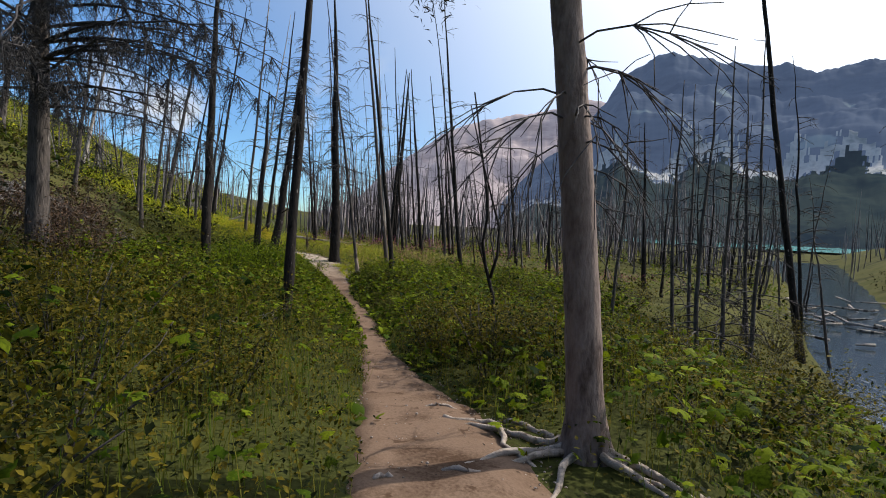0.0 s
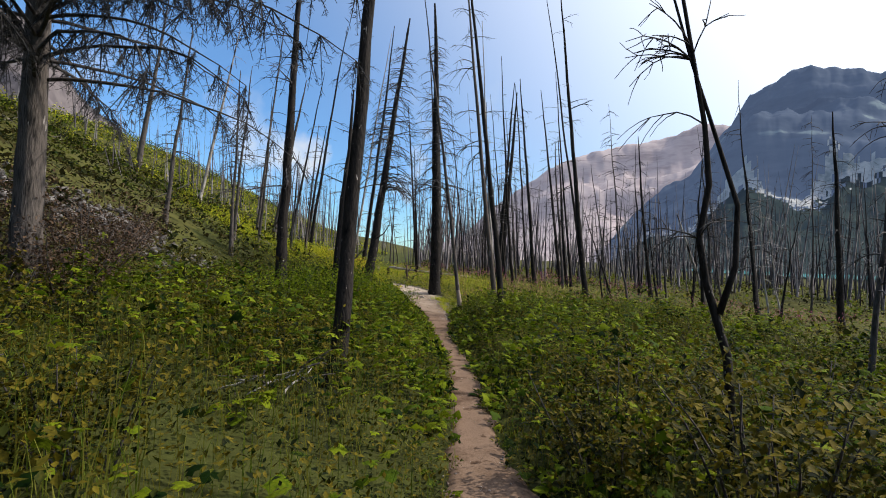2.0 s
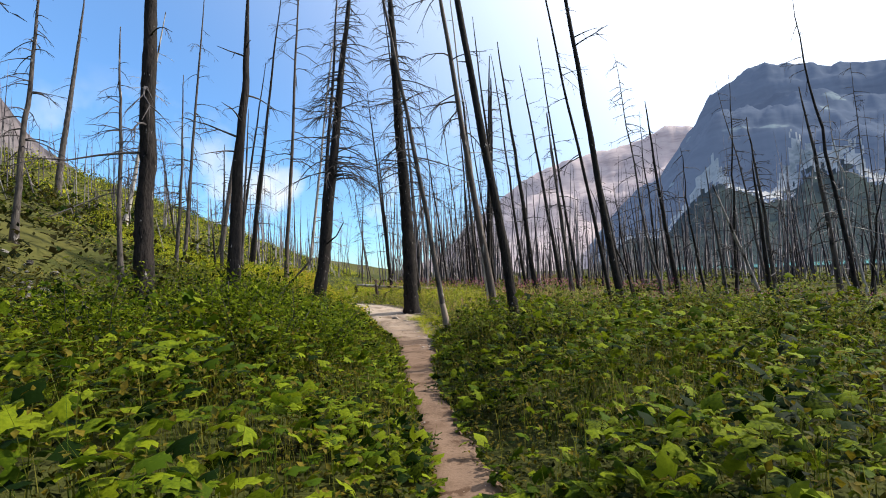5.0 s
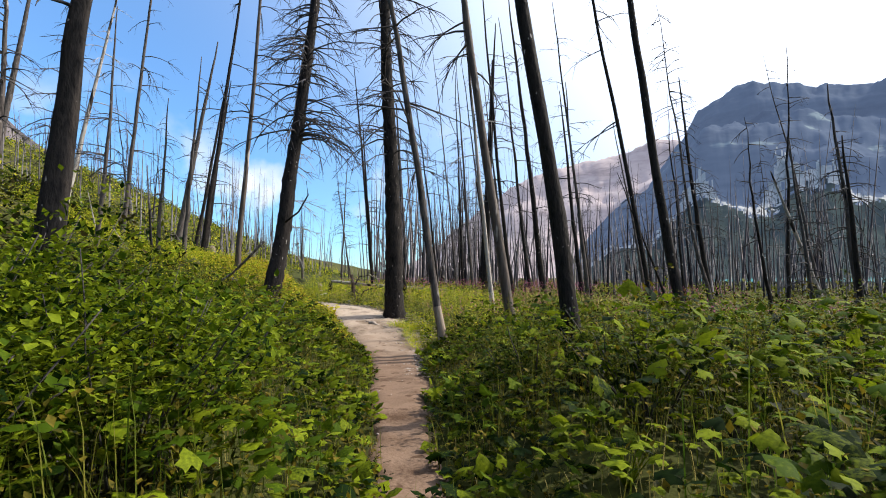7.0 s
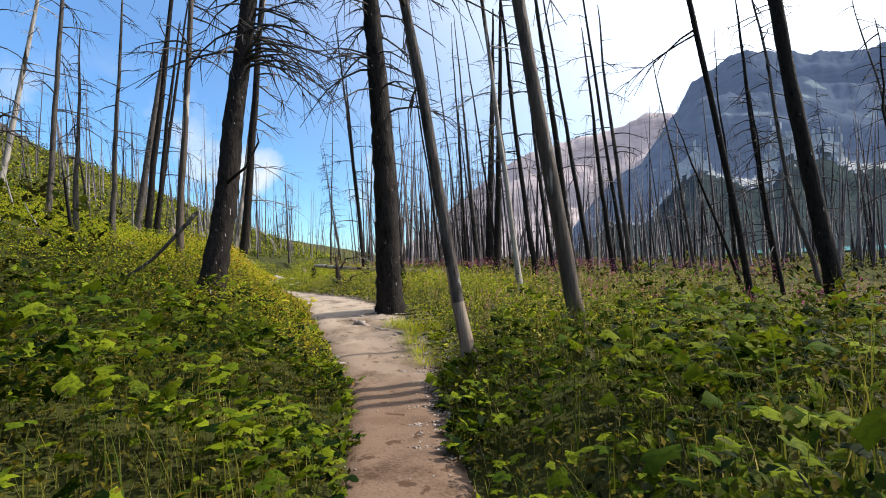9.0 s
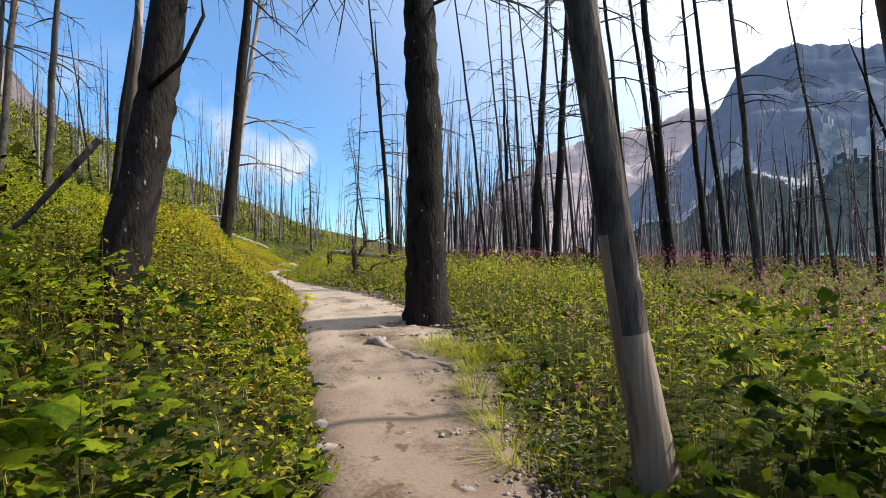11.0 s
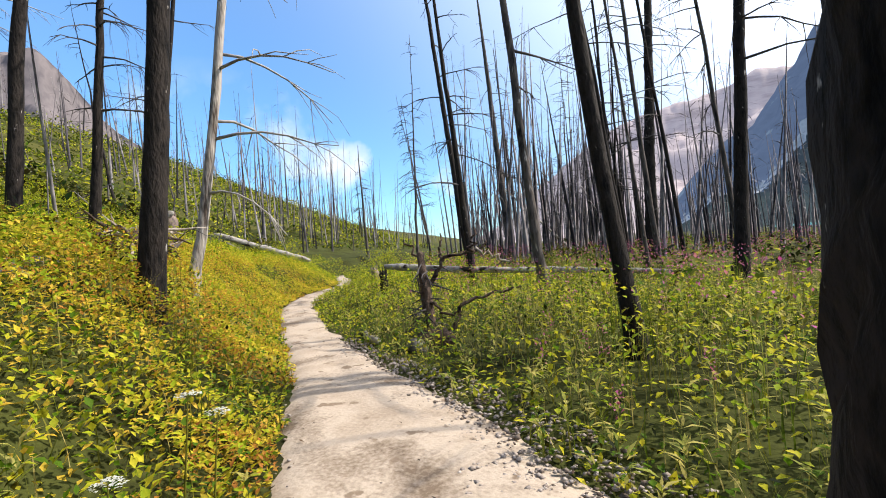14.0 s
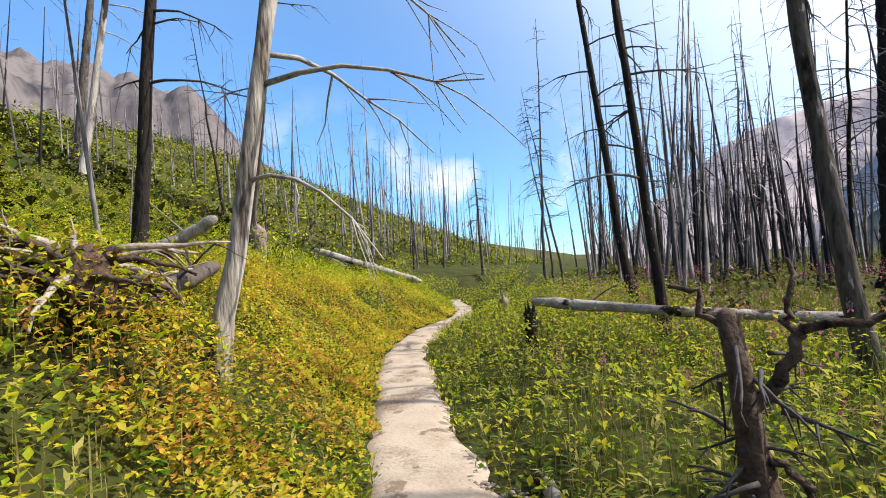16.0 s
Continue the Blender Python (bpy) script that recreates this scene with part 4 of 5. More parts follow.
def build_far_forest():
    """Thousands of bare stems on the valley floor and the slopes, too many to count."""
    r = np.random.default_rng(33)
    n, near = 2500, 330
    az, d = np.concatenate([r.uniform(-48, 62, n), r.uniform(4, 34, near)]), np.concatenate([32 + 190 * r.random(n) ** 1.5, r.uniform(38, 85, near)])
    n += near
    x, y = -np.sin(np.radians(az)) * d - 4, 14 + np.cos(np.radians(az)) * d
    u, _, _, _ = nearest(x, y)
    gap = river_gap(x, y)
    keep = (np.abs(u) > 5) & (gap > 0) & ((u > 0) | (r.random(n) < np.clip(0.75 - 0.010 * -u, 0.10, 1))) & ~((x > 55) & (y > 165))
    keep &= ~((u < 0) & (u > -26) & (y < 46))
    x, y = x[keep], y[keep]
    z = height(x, y)
    n = len(x)
    h = r.uniform(3.0, 11.0, n) + np.where(np.arange(n) > n - 260, 2.0, 0.0)
    rad = r.uniform(0.03, 0.085, n)
    lean = r.normal(0, 0.07, (n, 2))
    # four-sided tapered stems of two lengths
    ring = np.array([(1, 0), (0, 1), (-1, 0), (0, -1)], float)
    lv = []
    for f, k in ((-0.03, 1.2), (0.5, 0.7), (1.0, 0.12)):
        c = np.stack([x + lean[:, 0] * h * f, y + lean[:, 1] * h * f, z + h * f], -1)
        lv.append(c[:, None] + np.concatenate([ring, np.zeros((4, 1))], 1)[None] * (rad * k)[:, None, None])
    v = np.stack(lv, 1).reshape(-1, 3)
    q = np.array([(a * 4 + i, a * 4 + (i + 1) % 4, a * 4 + 4 + (i + 1) % 4, a * 4 + 4 + i) for a in (0, 1) for i in range(4)])
    f = (q[None] + (np.arange(n) * 12)[:, None, None]).reshape(-1, 4)
    m = 14
    k = np.repeat(np.arange(n), m)
    fr = r.uniform(0.3, 0.98, len(k))
    at = np.stack([x[k] + lean[k, 0] * h[k] * fr, y[k] + lean[k, 1] * h[k] * fr, z[k] + h[k] * fr], -1)
    rot = rotations(r.uniform(0, 6.28, len(k)), r.normal(-0.1, 0.3, len(k)), r.uniform(0, 6.28, len(k)) * 0)
    bv, bf = strew(LANCE[0] * np.array([0.35, 1, 1.2]), LANCE[1], at, rot, 0.25 + 0.14 * h[k] * (1.05 - fr) * r.uniform(0.6, 1.3, len(k)))
    g = merge([(v, f), (bv, bf)])
    tagged(new("burnt_forest", mesh_of("burnt_forest", g[0], g[1], FARWOOD)), "dense far burnt forest of bare grey and black stems", "forest", kind="stuff")


build_far_forest()


# ---- undergrowth ----
def scatter(n, x0, x1, y0, y1, u_lo, u_hi, keep=None, seed=0):
    """Random spots beside the trail with their height, distance from its edge and signed distance."""
    r = np.random.default_rng(seed)
    x, y = r.uniform(x0, x1, n), r.uniform(y0, y1, n)
    u, _, w, s = nearest(x, y)
    edge = np.abs(u) - w
    ok = (edge > -0.03 + 0.08 * fbm(x, y, 0.7, 50)) & (u > u_lo) & (u < u_hi) & (river_gap(x, y) > 0.6)
    if keep is not None:
        ok &= r.random(n) < keep(x, y, u)
    x, y, u, edge = x[ok], y[ok], u[ok], edge[ok]
    return x, y, height(x, y), edge, u, r


def cover_height(x, y, edge):
    """How tall the herbs stand: low at the trail's edge, patchy beyond."""
    grow = np.clip(0.12 + edge * 0.75, 0.12, 1)
    return grow * (0.72 - 0.22 * late(y) + 0.26 * fbm(x, y, 2.2, 60) + 0.12 * fbm(x, y, 0.75, 61))


def late(y):
    return ramp_to(y, 21.2, 26.0)


def bare(x, y):
    """Places trodden or too stony for plants, by the big tree's foot and the first roots."""
    a = np.exp(-(((x + 6.3) / 0.9) ** 2 + ((y - 24.9) / 0.9) ** 2) * 1.2)
    b = np.exp(-(((x - 0.7) / 0.8) ** 2 + ((y - 3.0) / 1.3) ** 2) * 1.2)
    return np.clip(1.15 - 1.3 * np.maximum(a, b), 0, 1)


def build_cover(name, label, template, mat, spots, size, tilt, lift, top=1.0):
    x, y, z, edge, u, r = spots
    n = len(x)
    h = cover_height(x, y, edge) * top
    up = r.random(n) ** lift
    pos = np.stack([x, y, z + 0.02 + h * up], -1)
    rot = rotations(r.uniform(0, 6.28, n), r.normal(tilt[0], tilt[1], n), r.normal(0, 0.25, n))
    g = strew(template[0], template[1], pos, rot, r.uniform(size[0], size[1], n))
    tagged(new(name, mesh_of(name, g[0], g[1], mat)), label, "undergrowth", kind="stuff")


def patch(x, y, scale, seed, cut=0.0, soft=0.5):
    return np.clip((fbm(x, y, scale, seed) - cut) / soft + 0.5, 0, 1)


# broad leaves on the shady first half, clumped
build_cover("broadleaf_undergrowth", "low thicket of broad lobed green leaves", LOBED, BROAD,
            scatter(115000, -11, 8, -2, 25, -6.5, 8, lambda x, y, u: (0.12 + 0.88 * patch(x, y, 2.4, 70, -0.05, 0.5)) * (1 - late(y)) * bare(x, y) * np.where(u < 0, 0.08 + 0.92 * ramp_to(y, 7, 10.5), 0.45 + 0.55 * ramp_to(y, 8, 11)), 71), (0.07, 0.16), (0.35, 0.38), 0.45)
build_cover("small_leaf_undergrowth", "tangle of small-leaved green and yellowing herbs", OVAL, SMALL,
            scatter(340000, -13, 10, -2, 30, -8, 9, lambda x, y, u: (1 - np.where(u > 0, 0.8, 0.55) * late(y)) * bare(x, y), 72), (0.025, 0.06), (0.4, 0.5), 0.6, 1.1)
# yellow and orange low shrubs on the sunny second half
build_cover("autumn_undergrowth", "low shrubs with yellow and orange leaves beside the path", OVAL, YELLOW,
            scatter(520000, -18, -4, 18, 40, -5.5, 0, lambda x, y, u: late(y) * (0.3 + 0.7 * ramp_to(y, 26, 29)) * (0.10 + 0.9 * patch(x, y, 2.2, 73, -0.1, 0.5)) * np.clip(1.4 + u / 3.0, 0, 1), 74), (0.025, 0.058), (0.35, 0.45), 0.45, 0.85)
build_cover("rusty_undergrowth", "patches of orange and rust-red leaves among the autumn shrubs", OVAL, RUST,
            scatter(330000, -17, -5, 20, 38, -5.0, 0, lambda x, y, u: late(y) * patch(x, y, 1.7, 78, 0.15, 0.35) * (0.35 + 0.65 * ramp_to(y, 25, 28)) * np.clip(1.4 + u / 2.6, 0, 1), 79), (0.022, 0.05), (0.35, 0.45), 0.4, 0.95)
build_cover("lime_undergrowth", "bright yellow-green leafy herbs on the slope", OVAL, LIME,
            scatter(430000, -26, -2, 17, 44, -11, 5, lambda x, y, u: late(y) * np.where(u < 0, np.clip((y - 22) / 10 + 1.2 + u / 6, 0.12, 1), 1) * np.where(u < 0, 0.9, 0.40) * bare(x, y), 75), (0.03, 0.075), (0.35, 0.45), 0.5, 1.0)
build_cover("edge_herbs", "yellowish small-leaved herbs along the path's edge", OVAL, HILL_LEAF,
            scatter(90000, -9, 1, 5, 24, -1.4, 1.0, lambda x, y, u: np.clip(1.3 - np.abs(u), 0, 1) * 0.8 * (0.3 + 0.7 * patch(x, y, 1.7, 76, 0.1, 0.4)), 77), (0.02, 0.045), (0.4, 0.5), 0.6, 1.0)


def build_grass(name, label, mat, spots, tall, width, bend=1.0):
    x, y, z, edge, u, r = spots
    n = len(x)
    grow = np.clip(0.35 + edge * 0.6, 0.35, 1)
    rot = rotations(r.uniform(0, 6.28, n), r.normal(0, 0.22, n), np.zeros(n))
    h = grow * r.uniform(tall[0], tall[1], n)
    tv = np.repeat(BLADE[0][None], n, 0) * np.stack([np.full(n, width) * r.uniform(0.7, 1.5, n), h * 0.5 * bend, h], -1)[:, None]
    v = np.einsum("nij,nkj->nki", rot, tv) + np.stack([x, y, z - 0.01], -1)[:, None]
    f = (BLADE[1][None] + (np.arange(n) * 8)[:, None, None]).reshape(-1, 4)
    tagged(new(name, mesh_of(name, v.reshape(-1, 3), f, mat)), label, "grass", kind="stuff")


build_grass("meadow_grass", "long green and straw-tipped meadow grass", GRASS,
            scatter(80000, -16, 9, -2, 42, -7, 8, lambda x, y, u: (0.25 + 0.75 * patch(x, y, 3.1, 80, 0.0, 0.5)) * bare(x, y) * np.where(u > 0, 1, 0.7), 81), (0.3, 0.8), 0.007)
build_grass("tall_grass", "tall grass stalks standing over the green herbs", GRASS,
            scatter(16000, -9, 7, 0, 24, -5, 6, lambda x, y, u: (0.1 + 0.9 * patch(x, y, 1.9, 84, 0.2, 0.4)) * (1 - late(y)) * bare(x, y), 85), (0.7, 1.15), 0.006, 0.6)
build_grass("dry_grass", "dry straw-coloured grass among the herbs", STRAW,
            scatter(22000, -14, 6, 15, 42, -4, 8, lambda x, y, u: 0.2 + 0.8 * patch(x, y, 2.0, 82, 0.25, 0.4), 83), (0.2, 0.6), 0.006)


def build_distant_cover():
    """Coarser foliage on the slopes and the valley floor farther off."""
    for name, label, mat, n, box, lo, hi, size, seed in (
            ("hillside_scrub", "green and yellow-green scrub covering the hillside", HILL_LEAF, 80000, (-75, -6, 24, 110), -62, -5, (0.12, 0.38), 90),
            ("hillside_lime_scrub", "sunlit yellow-green scrub on the hillside", LIME, 70000, (-75, -6, 37, 130), -60, -6, (0.10, 0.34), 91),
            # the near slope's shade is put into its dark leaf colour
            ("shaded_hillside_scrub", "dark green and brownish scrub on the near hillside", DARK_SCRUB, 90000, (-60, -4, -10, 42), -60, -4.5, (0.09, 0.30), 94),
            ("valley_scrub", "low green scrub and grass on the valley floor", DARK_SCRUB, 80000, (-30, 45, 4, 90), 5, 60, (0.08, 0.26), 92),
            ("valley_lime_scrub", "yellow-green meadow growth on the valley floor", GRASS, 45000, (-30, 30, 22, 90), 4, 50, (0.10, 0.30), 93)):
        x, y, z, edge, u, r = scatter(n, box[0], box[1], box[2], box[3], lo, hi, lambda x, y, u: 0.06 + 0.94 * patch(x, y, 4.0, seed, 0.05, 0.35), seed)
        m = len(x)
        h = 0.3 + 0.8 * np.maximum(0, fbm(x, y, 3.2, seed + 1)) * np.where(u < 0, 1.5, 0.7)
        pos = np.stack([x, y, z + h * r.random(m) ** 0.6], -1)
        g = strew(OVAL[0], OVAL[1], pos, rotations(r.uniform(0, 6.28, m), r.normal(0.4, 0.5, m), r.normal(0, 0.3, m)), r.uniform(size[0], size[1], m))
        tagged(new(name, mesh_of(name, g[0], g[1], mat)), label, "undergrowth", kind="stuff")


build_distant_cover()


def build_fireweed():
    """Tall stalks with narrow leaves; on the meadow many carry pink flower spikes."""
    r = np.random.default_rng(95)
    x, y, z, edge, u, _ = scatter(26000, -16, 6, 19, 42, -4.5, 11, lambda x, y, u: late(y) * np.where(u > 0, 0.6 - 0.3 * ramp_to(y, 22, 25) * (1 - ramp_to(u, 3, 6)), 0.07) * bare(x, y) * np.clip(1.3 - np.abs(u) / 12, 0, 1), 96)
    n = len(x)
    h = r.uniform(0.25, 0.65, n) * np.clip(0.4 + 0.6 * edge, 0.4, 1) * (1 - 0.45 * ramp_to(y, 30.5, 33.5))
    lean = r.normal(0, 0.08, (n, 2))
    m = 16
    k = np.repeat(np.arange(n), m)
    f = r.uniform(0.15, 1.0, len(k))
    pos = np.stack([x[k] + lean[k, 0] * f * h[k], y[k] + lean[k, 1] * f * h[k], z[k] + f * h[k]], -1)
    leaves = strew(LANCE[0] * np.array([1.6, 1, 1]), LANCE[1], pos, rotations(r.uniform(0, 6.28, len(k)), r.normal(0.45, 0.3, len(k)), np.zeros(len(k))), r.uniform(0.06, 0.12, len(k)))
    stems = strew(np.array([(-0.004, 0, 0), (0.004, 0, 0), (0.003, 0, 1), (-0.003, 0, 1.0)]), np.array([[0, 1, 2, 3]]), np.stack([x, y, z], -1), rotations(r.uniform(0, 6.28, n), r.normal(0, 0.06, n), np.zeros(n)), h)
    g = merge([leaves, stems])
    tagged(new("willowherb", mesh_of("willowherb", g[0], g[1], WILLOW)), "upright narrow-leaved green willowherb stalks", "undergrowth", kind="stuff")
    bloom = (r.random(n) < 0.22 * patch(x, y, 4.0, 97, 0.0, 0.5)) & (u > 1.2)
    k = np.repeat(np.where(bloom)[0], 26)
    f = r.uniform(0.85, 1.3, len(k))
    pos = np.stack([x[k] + lean[k, 0] * h[k] * f, y[k] + lean[k, 1] * h[k] * f, z[k] + h[k] * f], -1) + r.normal(0, 0.018, (len(k), 3))
    g = strew(OVAL[0], OVAL[1], pos, rotations(r.uniform(0, 6.28, len(k)), r.normal(0.6, 0.6, len(k)), np.zeros(len(k))), r.uniform(0.015, 0.03, len(k)))
    tagged(new("fireweed_flowers", mesh_of("fireweed_flowers", g[0], g[1], PINK)), "pink fireweed flower spikes over the meadow", "flowers", kind="stuff")
    # a hazy pink drift farther off
    x, y, z, edge, u, _ = scatter(60000, -14, 14, 22, 48, 2.2, 16, lambda x, y, u: patch(x, y, 5.0, 98, 0.05, 0.3) * 0.7, 99)
    n = len(x)
    g = strew(OVAL[0], OVAL[1], np.stack([x, y, z + r.uniform(0.45, 0.85, n)], -1), rotations(r.uniform(0, 6.28, n), r.normal(0.6, 0.6, n), np.zeros(n)), r.uniform(0.025, 0.05, n))
    tagged(new("fireweed_drift", mesh_of("fireweed_drift", g[0], g[1], PINK)), "drift of faded pink fireweed across the meadow", "flowers", kind="stuff")


build_fireweed()

# ---- single shrubs and plants ----
def shrub(x, y, w, h, leaf, mat, n, label, template=None, seed=0, category="shrub"):
    r = np.random.default_rng(1000 + seed)
    z = ground_z(x, y)
    bush = thing("shrub", x, y, z, label, category)
    pieces, at = [], []
    for q in range(max(9, int(w * 12))):
        a = r.uniform(0, 6.28)
        out = r.random() ** 0.5 * w * 0.45
        p, rad = limb((0.12 * math.cos(a), 0.12 * math.sin(a), -0.04), (math.cos(a) * out, math.sin(a) * out, h * r.uniform(0.6, 1.05)), math.hypot(out, h) * r.uniform(0.75, 1.05), 0.009, 0.1, seed * 50 + q, 0.3, 7)
        pieces.append(tube(p, rad, 4, 0, q))
        m = n // max(9, int(w * 12))
        s = r.uniform(0.25, 1, m) ** 0.7
        at.append(np.stack([np.interp(s, np.linspace(0, 1, 7), p[:, c]) for c in range(3)], -1) + r.normal(0, 0.075 + 0.03 * w, (m, 3)))
    tagged(part("branchwork", merge(pieces), TWIG, bush), kind="stuff")
    at = np.concatenate(at)
    at[:, 2] = np.maximum(at[:, 2], 0.03)
    t = template or OVAL
    g = strew(t[0], t[1], at, rotations(r.uniform(0, 6.28, len(at)), r.normal(0.45, 0.45, len(at)), r.normal(0, 0.3, len(at))), r.uniform(leaf * 0.6, leaf * 1.25, len(at)))
    tagged(part("foliage", g, mat, bush, smooth=False), kind="stuff")
    return bush


for i, (x, y, w, h) in enumerate(((-5.2, 15.5, 1.8, 1.35), (-5.9, 14.9, 1.8, 1.5), (-5.3, 14.2, 1.5, 1.1), (-6.6, 15.6, 1.8, 1.6), (-6.5, 13.6, 1.6, 1.3), (-6.2, 16.4, 1.6, 1.3))):
    shrub(x, y, w, h, 0.06, BROAD, 4200, "leafy green thimbleberry-like shrub taller than the herbs", seed=i)
for i, (x, y, w, h) in enumerate(((-4.4, 9.8, 1.3, 0.85), (-5.5, 10.6, 1.4, 0.9), (-7.2, 11.8, 1.5, 1.0))):
    shrub(x, y, w, h, 0.06, SMALL, 1700, "rounded green shrub with small pale leaves", seed=10 + i)
for i, (x, y, w, h) in enumerate(((0.45, 6.6, 1.3, 1.15), (-0.3, 7.7, 1.1, 0.95), (1.3, 6.3, 1.4, 1.15), (1.1, 8.3, 1.6, 1.15), (0.3, 9.4, 1.4, 1.05), (2.6, 4.8, 1.5, 0.9), (2.4, 7.6, 1.6, 1.1), (-0.3, 10.7, 1.2, 0.85), (4.2, 6.4, 1.8, 1.1), (5.2, 8.8, 2.0, 1.2), (6.8, 9.6, 2.0, 1.2), (7.6, 12.4, 2.2, 1.3), (9.8, 15.6, 2.4, 1.3), (6.0, 13.0, 2.0, 1.2))):
    shrub(x, y, w, h, 0.055, SMALL, 1900, "dense dark green bush beside the path", seed=20 + i)
for i, (x, y, w, h) in enumerate(((-2.3, 2.6, 1.5, 0.95), (-3.2, 3.8, 1.7, 1.15), (-2.1, 4.4, 1.1, 0.75), (-4.4, 5.2, 1.8, 1.2), (-4.2, 2.9, 1.8, 1.25), (-5.6, 6.8, 1.9, 1.2), (-3.3, 6.2, 1.2, 0.8), (-1.6, 1.2, 1.2, 0.8))):
    shrub(x, y, w, h, 0.05, SMALL, 2300, "tall dark green bush in the shade by the path", seed=130 + i)
for i, (x, y, w, h) in enumerate(((-2.0, 17.3, 1.3, 0.95), (-1.2, 18.2, 1.4, 1.05), (-2.9, 17.9, 0.9, 0.75), (0.2, 18.8, 1.4, 1.1), (-1.6, 20.2, 1.1, 0.9))):
    shrub(x, y, w, h, 0.045, HILL_LEAF, 1700, "upright yellow-green shrub at the meadow's edge", seed=40 + i)
for i, (x, y, w, h) in enumerate(((-8.4, 10.4, 2.2, 1.9), (-9.6, 11.8, 2.4, 2.0), (-11.2, 13.6, 1.8, 1.3), (-7.6, 9.4, 1.9, 1.5), (-9.4, 9.6, 2.2, 2.0))):
    shrub(x, y, w, h, 0.06, BROWN_BRUSH, 2600, "dry reddish-brown brush on the slope", seed=50 + i)
r0 = np.random.default_rng(61)
for i in range(16):
    x, y = r0.uniform(-30, -17), r0.uniform(30, 46)
    shrub(x, y, r0.uniform(1.2, 2.2), r0.uniform(0.7, 1.3), 0.075, (HILL_LEAF, SMALL, LIME)[i % 3], 900, "yellow-green bush on the open hillside", seed=60 + i)
r0 = np.random.default_rng(62)
for i in range(13):
    y = r0.uniform(9.5, 19.0)
    x = r0.uniform(0.8, 8.0) - 0.12 * y
    shrub(x, y, r0.uniform(1.3, 2.1), r0.uniform(0.7, 1.15), 0.055, (HILL_LEAF, SMALL, GRASS)[i % 3], 1500, "olive-green bush among the dead trunks of the valley", seed=90 + i)


def big_leaf_plant(x, y, size, n, mat, label, seed):
    r = np.random.default_rng(seed)
    z = ground_z(x, y)
    plant = thing("broadleaf_plant", x, y, z, label, "plant")
    for q in range(n):
        a, ln = r.uniform(0, 6.28), r.uniform(0.25, 0.55) * size / 0.2
        p, rad = limb((0, 0, -0.02), (math.cos(a) * 0.55, math.sin(a) * 0.55, 1.0), ln, 0.005, 0.12, seed + q, 0.2, 6)
        stalk = part("stalk", tube(p, rad, 4, 0, q), mat, plant)
        v, f = strew(LOBED[0], LOBED[1], p[-1:], rotations(np.array([a - math.pi / 2]), np.array([r.normal(-0.1, 0.3)]), np.array([0.0])), np.array([size * r.uniform(0.7, 1.2)]))
        part("leaf", (v, f), mat, plant, smooth=False)


big_leaf_plant(-8.61, 24.97, 0.20, 14, LIME, "bright green large-leaved plant among autumn shrubs", 301)
big_leaf_plant(-8.62, 26.6, 0.15, 11, LIME, "yellow-green broad-leaved plant at the path's edge", 302)
big_leaf_plant(-3.3, 7.6, 0.17, 10, BROAD, "broad maple-like leaves of a low green plant", 303)
big_leaf_plant(-4.9, 15.6, 0.19, 12, BROAD, "broad lobed green leaves of a tall herb", 304)
big_leaf_plant(-2.4, 16.0, 0.18, 12, BROAD, "broad lobed green leaves of a tall herb", 305)
big_leaf_plant(-1.7, 14.0, 0.17, 10, BROAD, "broad lobed green leaves of a tall herb", 306)
big_leaf_plant(-3.2, 11.4, 0.17, 10, BROAD, "broad lobed green leaves of a tall herb", 307)


def yarrow(x, y, h, seed):
    r = np.random.default_rng(seed)
    plant = thing("yarrow", x, y, ground_z(x, y), "pale cream yarrow flower head on a thin green stalk", "flower")
    p, rad = limb((0, 0, -0.02), (0.1, 0.05, 1.0), h, 0.004, 0.02, seed, 0.1, 6)
    part("stalk", tube(p, rad, 6, 0, seed), GRASS, plant)
    a, d = r.uniform(0, 6.28, 90), 0.05 * r.random(90) ** 0.5
    at = p[-1] + np.stack([d * np.cos(a), d * np.sin(a), 0.012 - 4 * d * d + r.normal(0, 0.003, 90)], -1)
    part("flower_head", strew(OVAL[0], OVAL[1], at, rotations(a, r.normal(0.1, 0.2, 90), r.uniform(0, 6.28, 90)), r.uniform(0.010, 0.016, 90)), WHITE_FLOWER, plant, smooth=False)
    f = r.uniform(0.1, 0.8, 14)
    at = np.stack([np.interp(f, np.linspace(0, 1, 6), p[:, c]) for c in range(3)], -1)
    part("leaves", strew(LANCE[0], LANCE[1], at, rotations(r.uniform(0, 6.28, 14), r.normal(0.4, 0.2, 14), np.zeros(14)), r.uniform(0.07, 0.12, 14)), LIME, plant, smooth=False)


for i, (x, y, h) in enumerate(((-9.20, 26.87, 0.62), (-9.12, 26.95, 0.54), (-8.95, 26.35, 0.5))):
    yarrow(x, y, h, 470 + i)


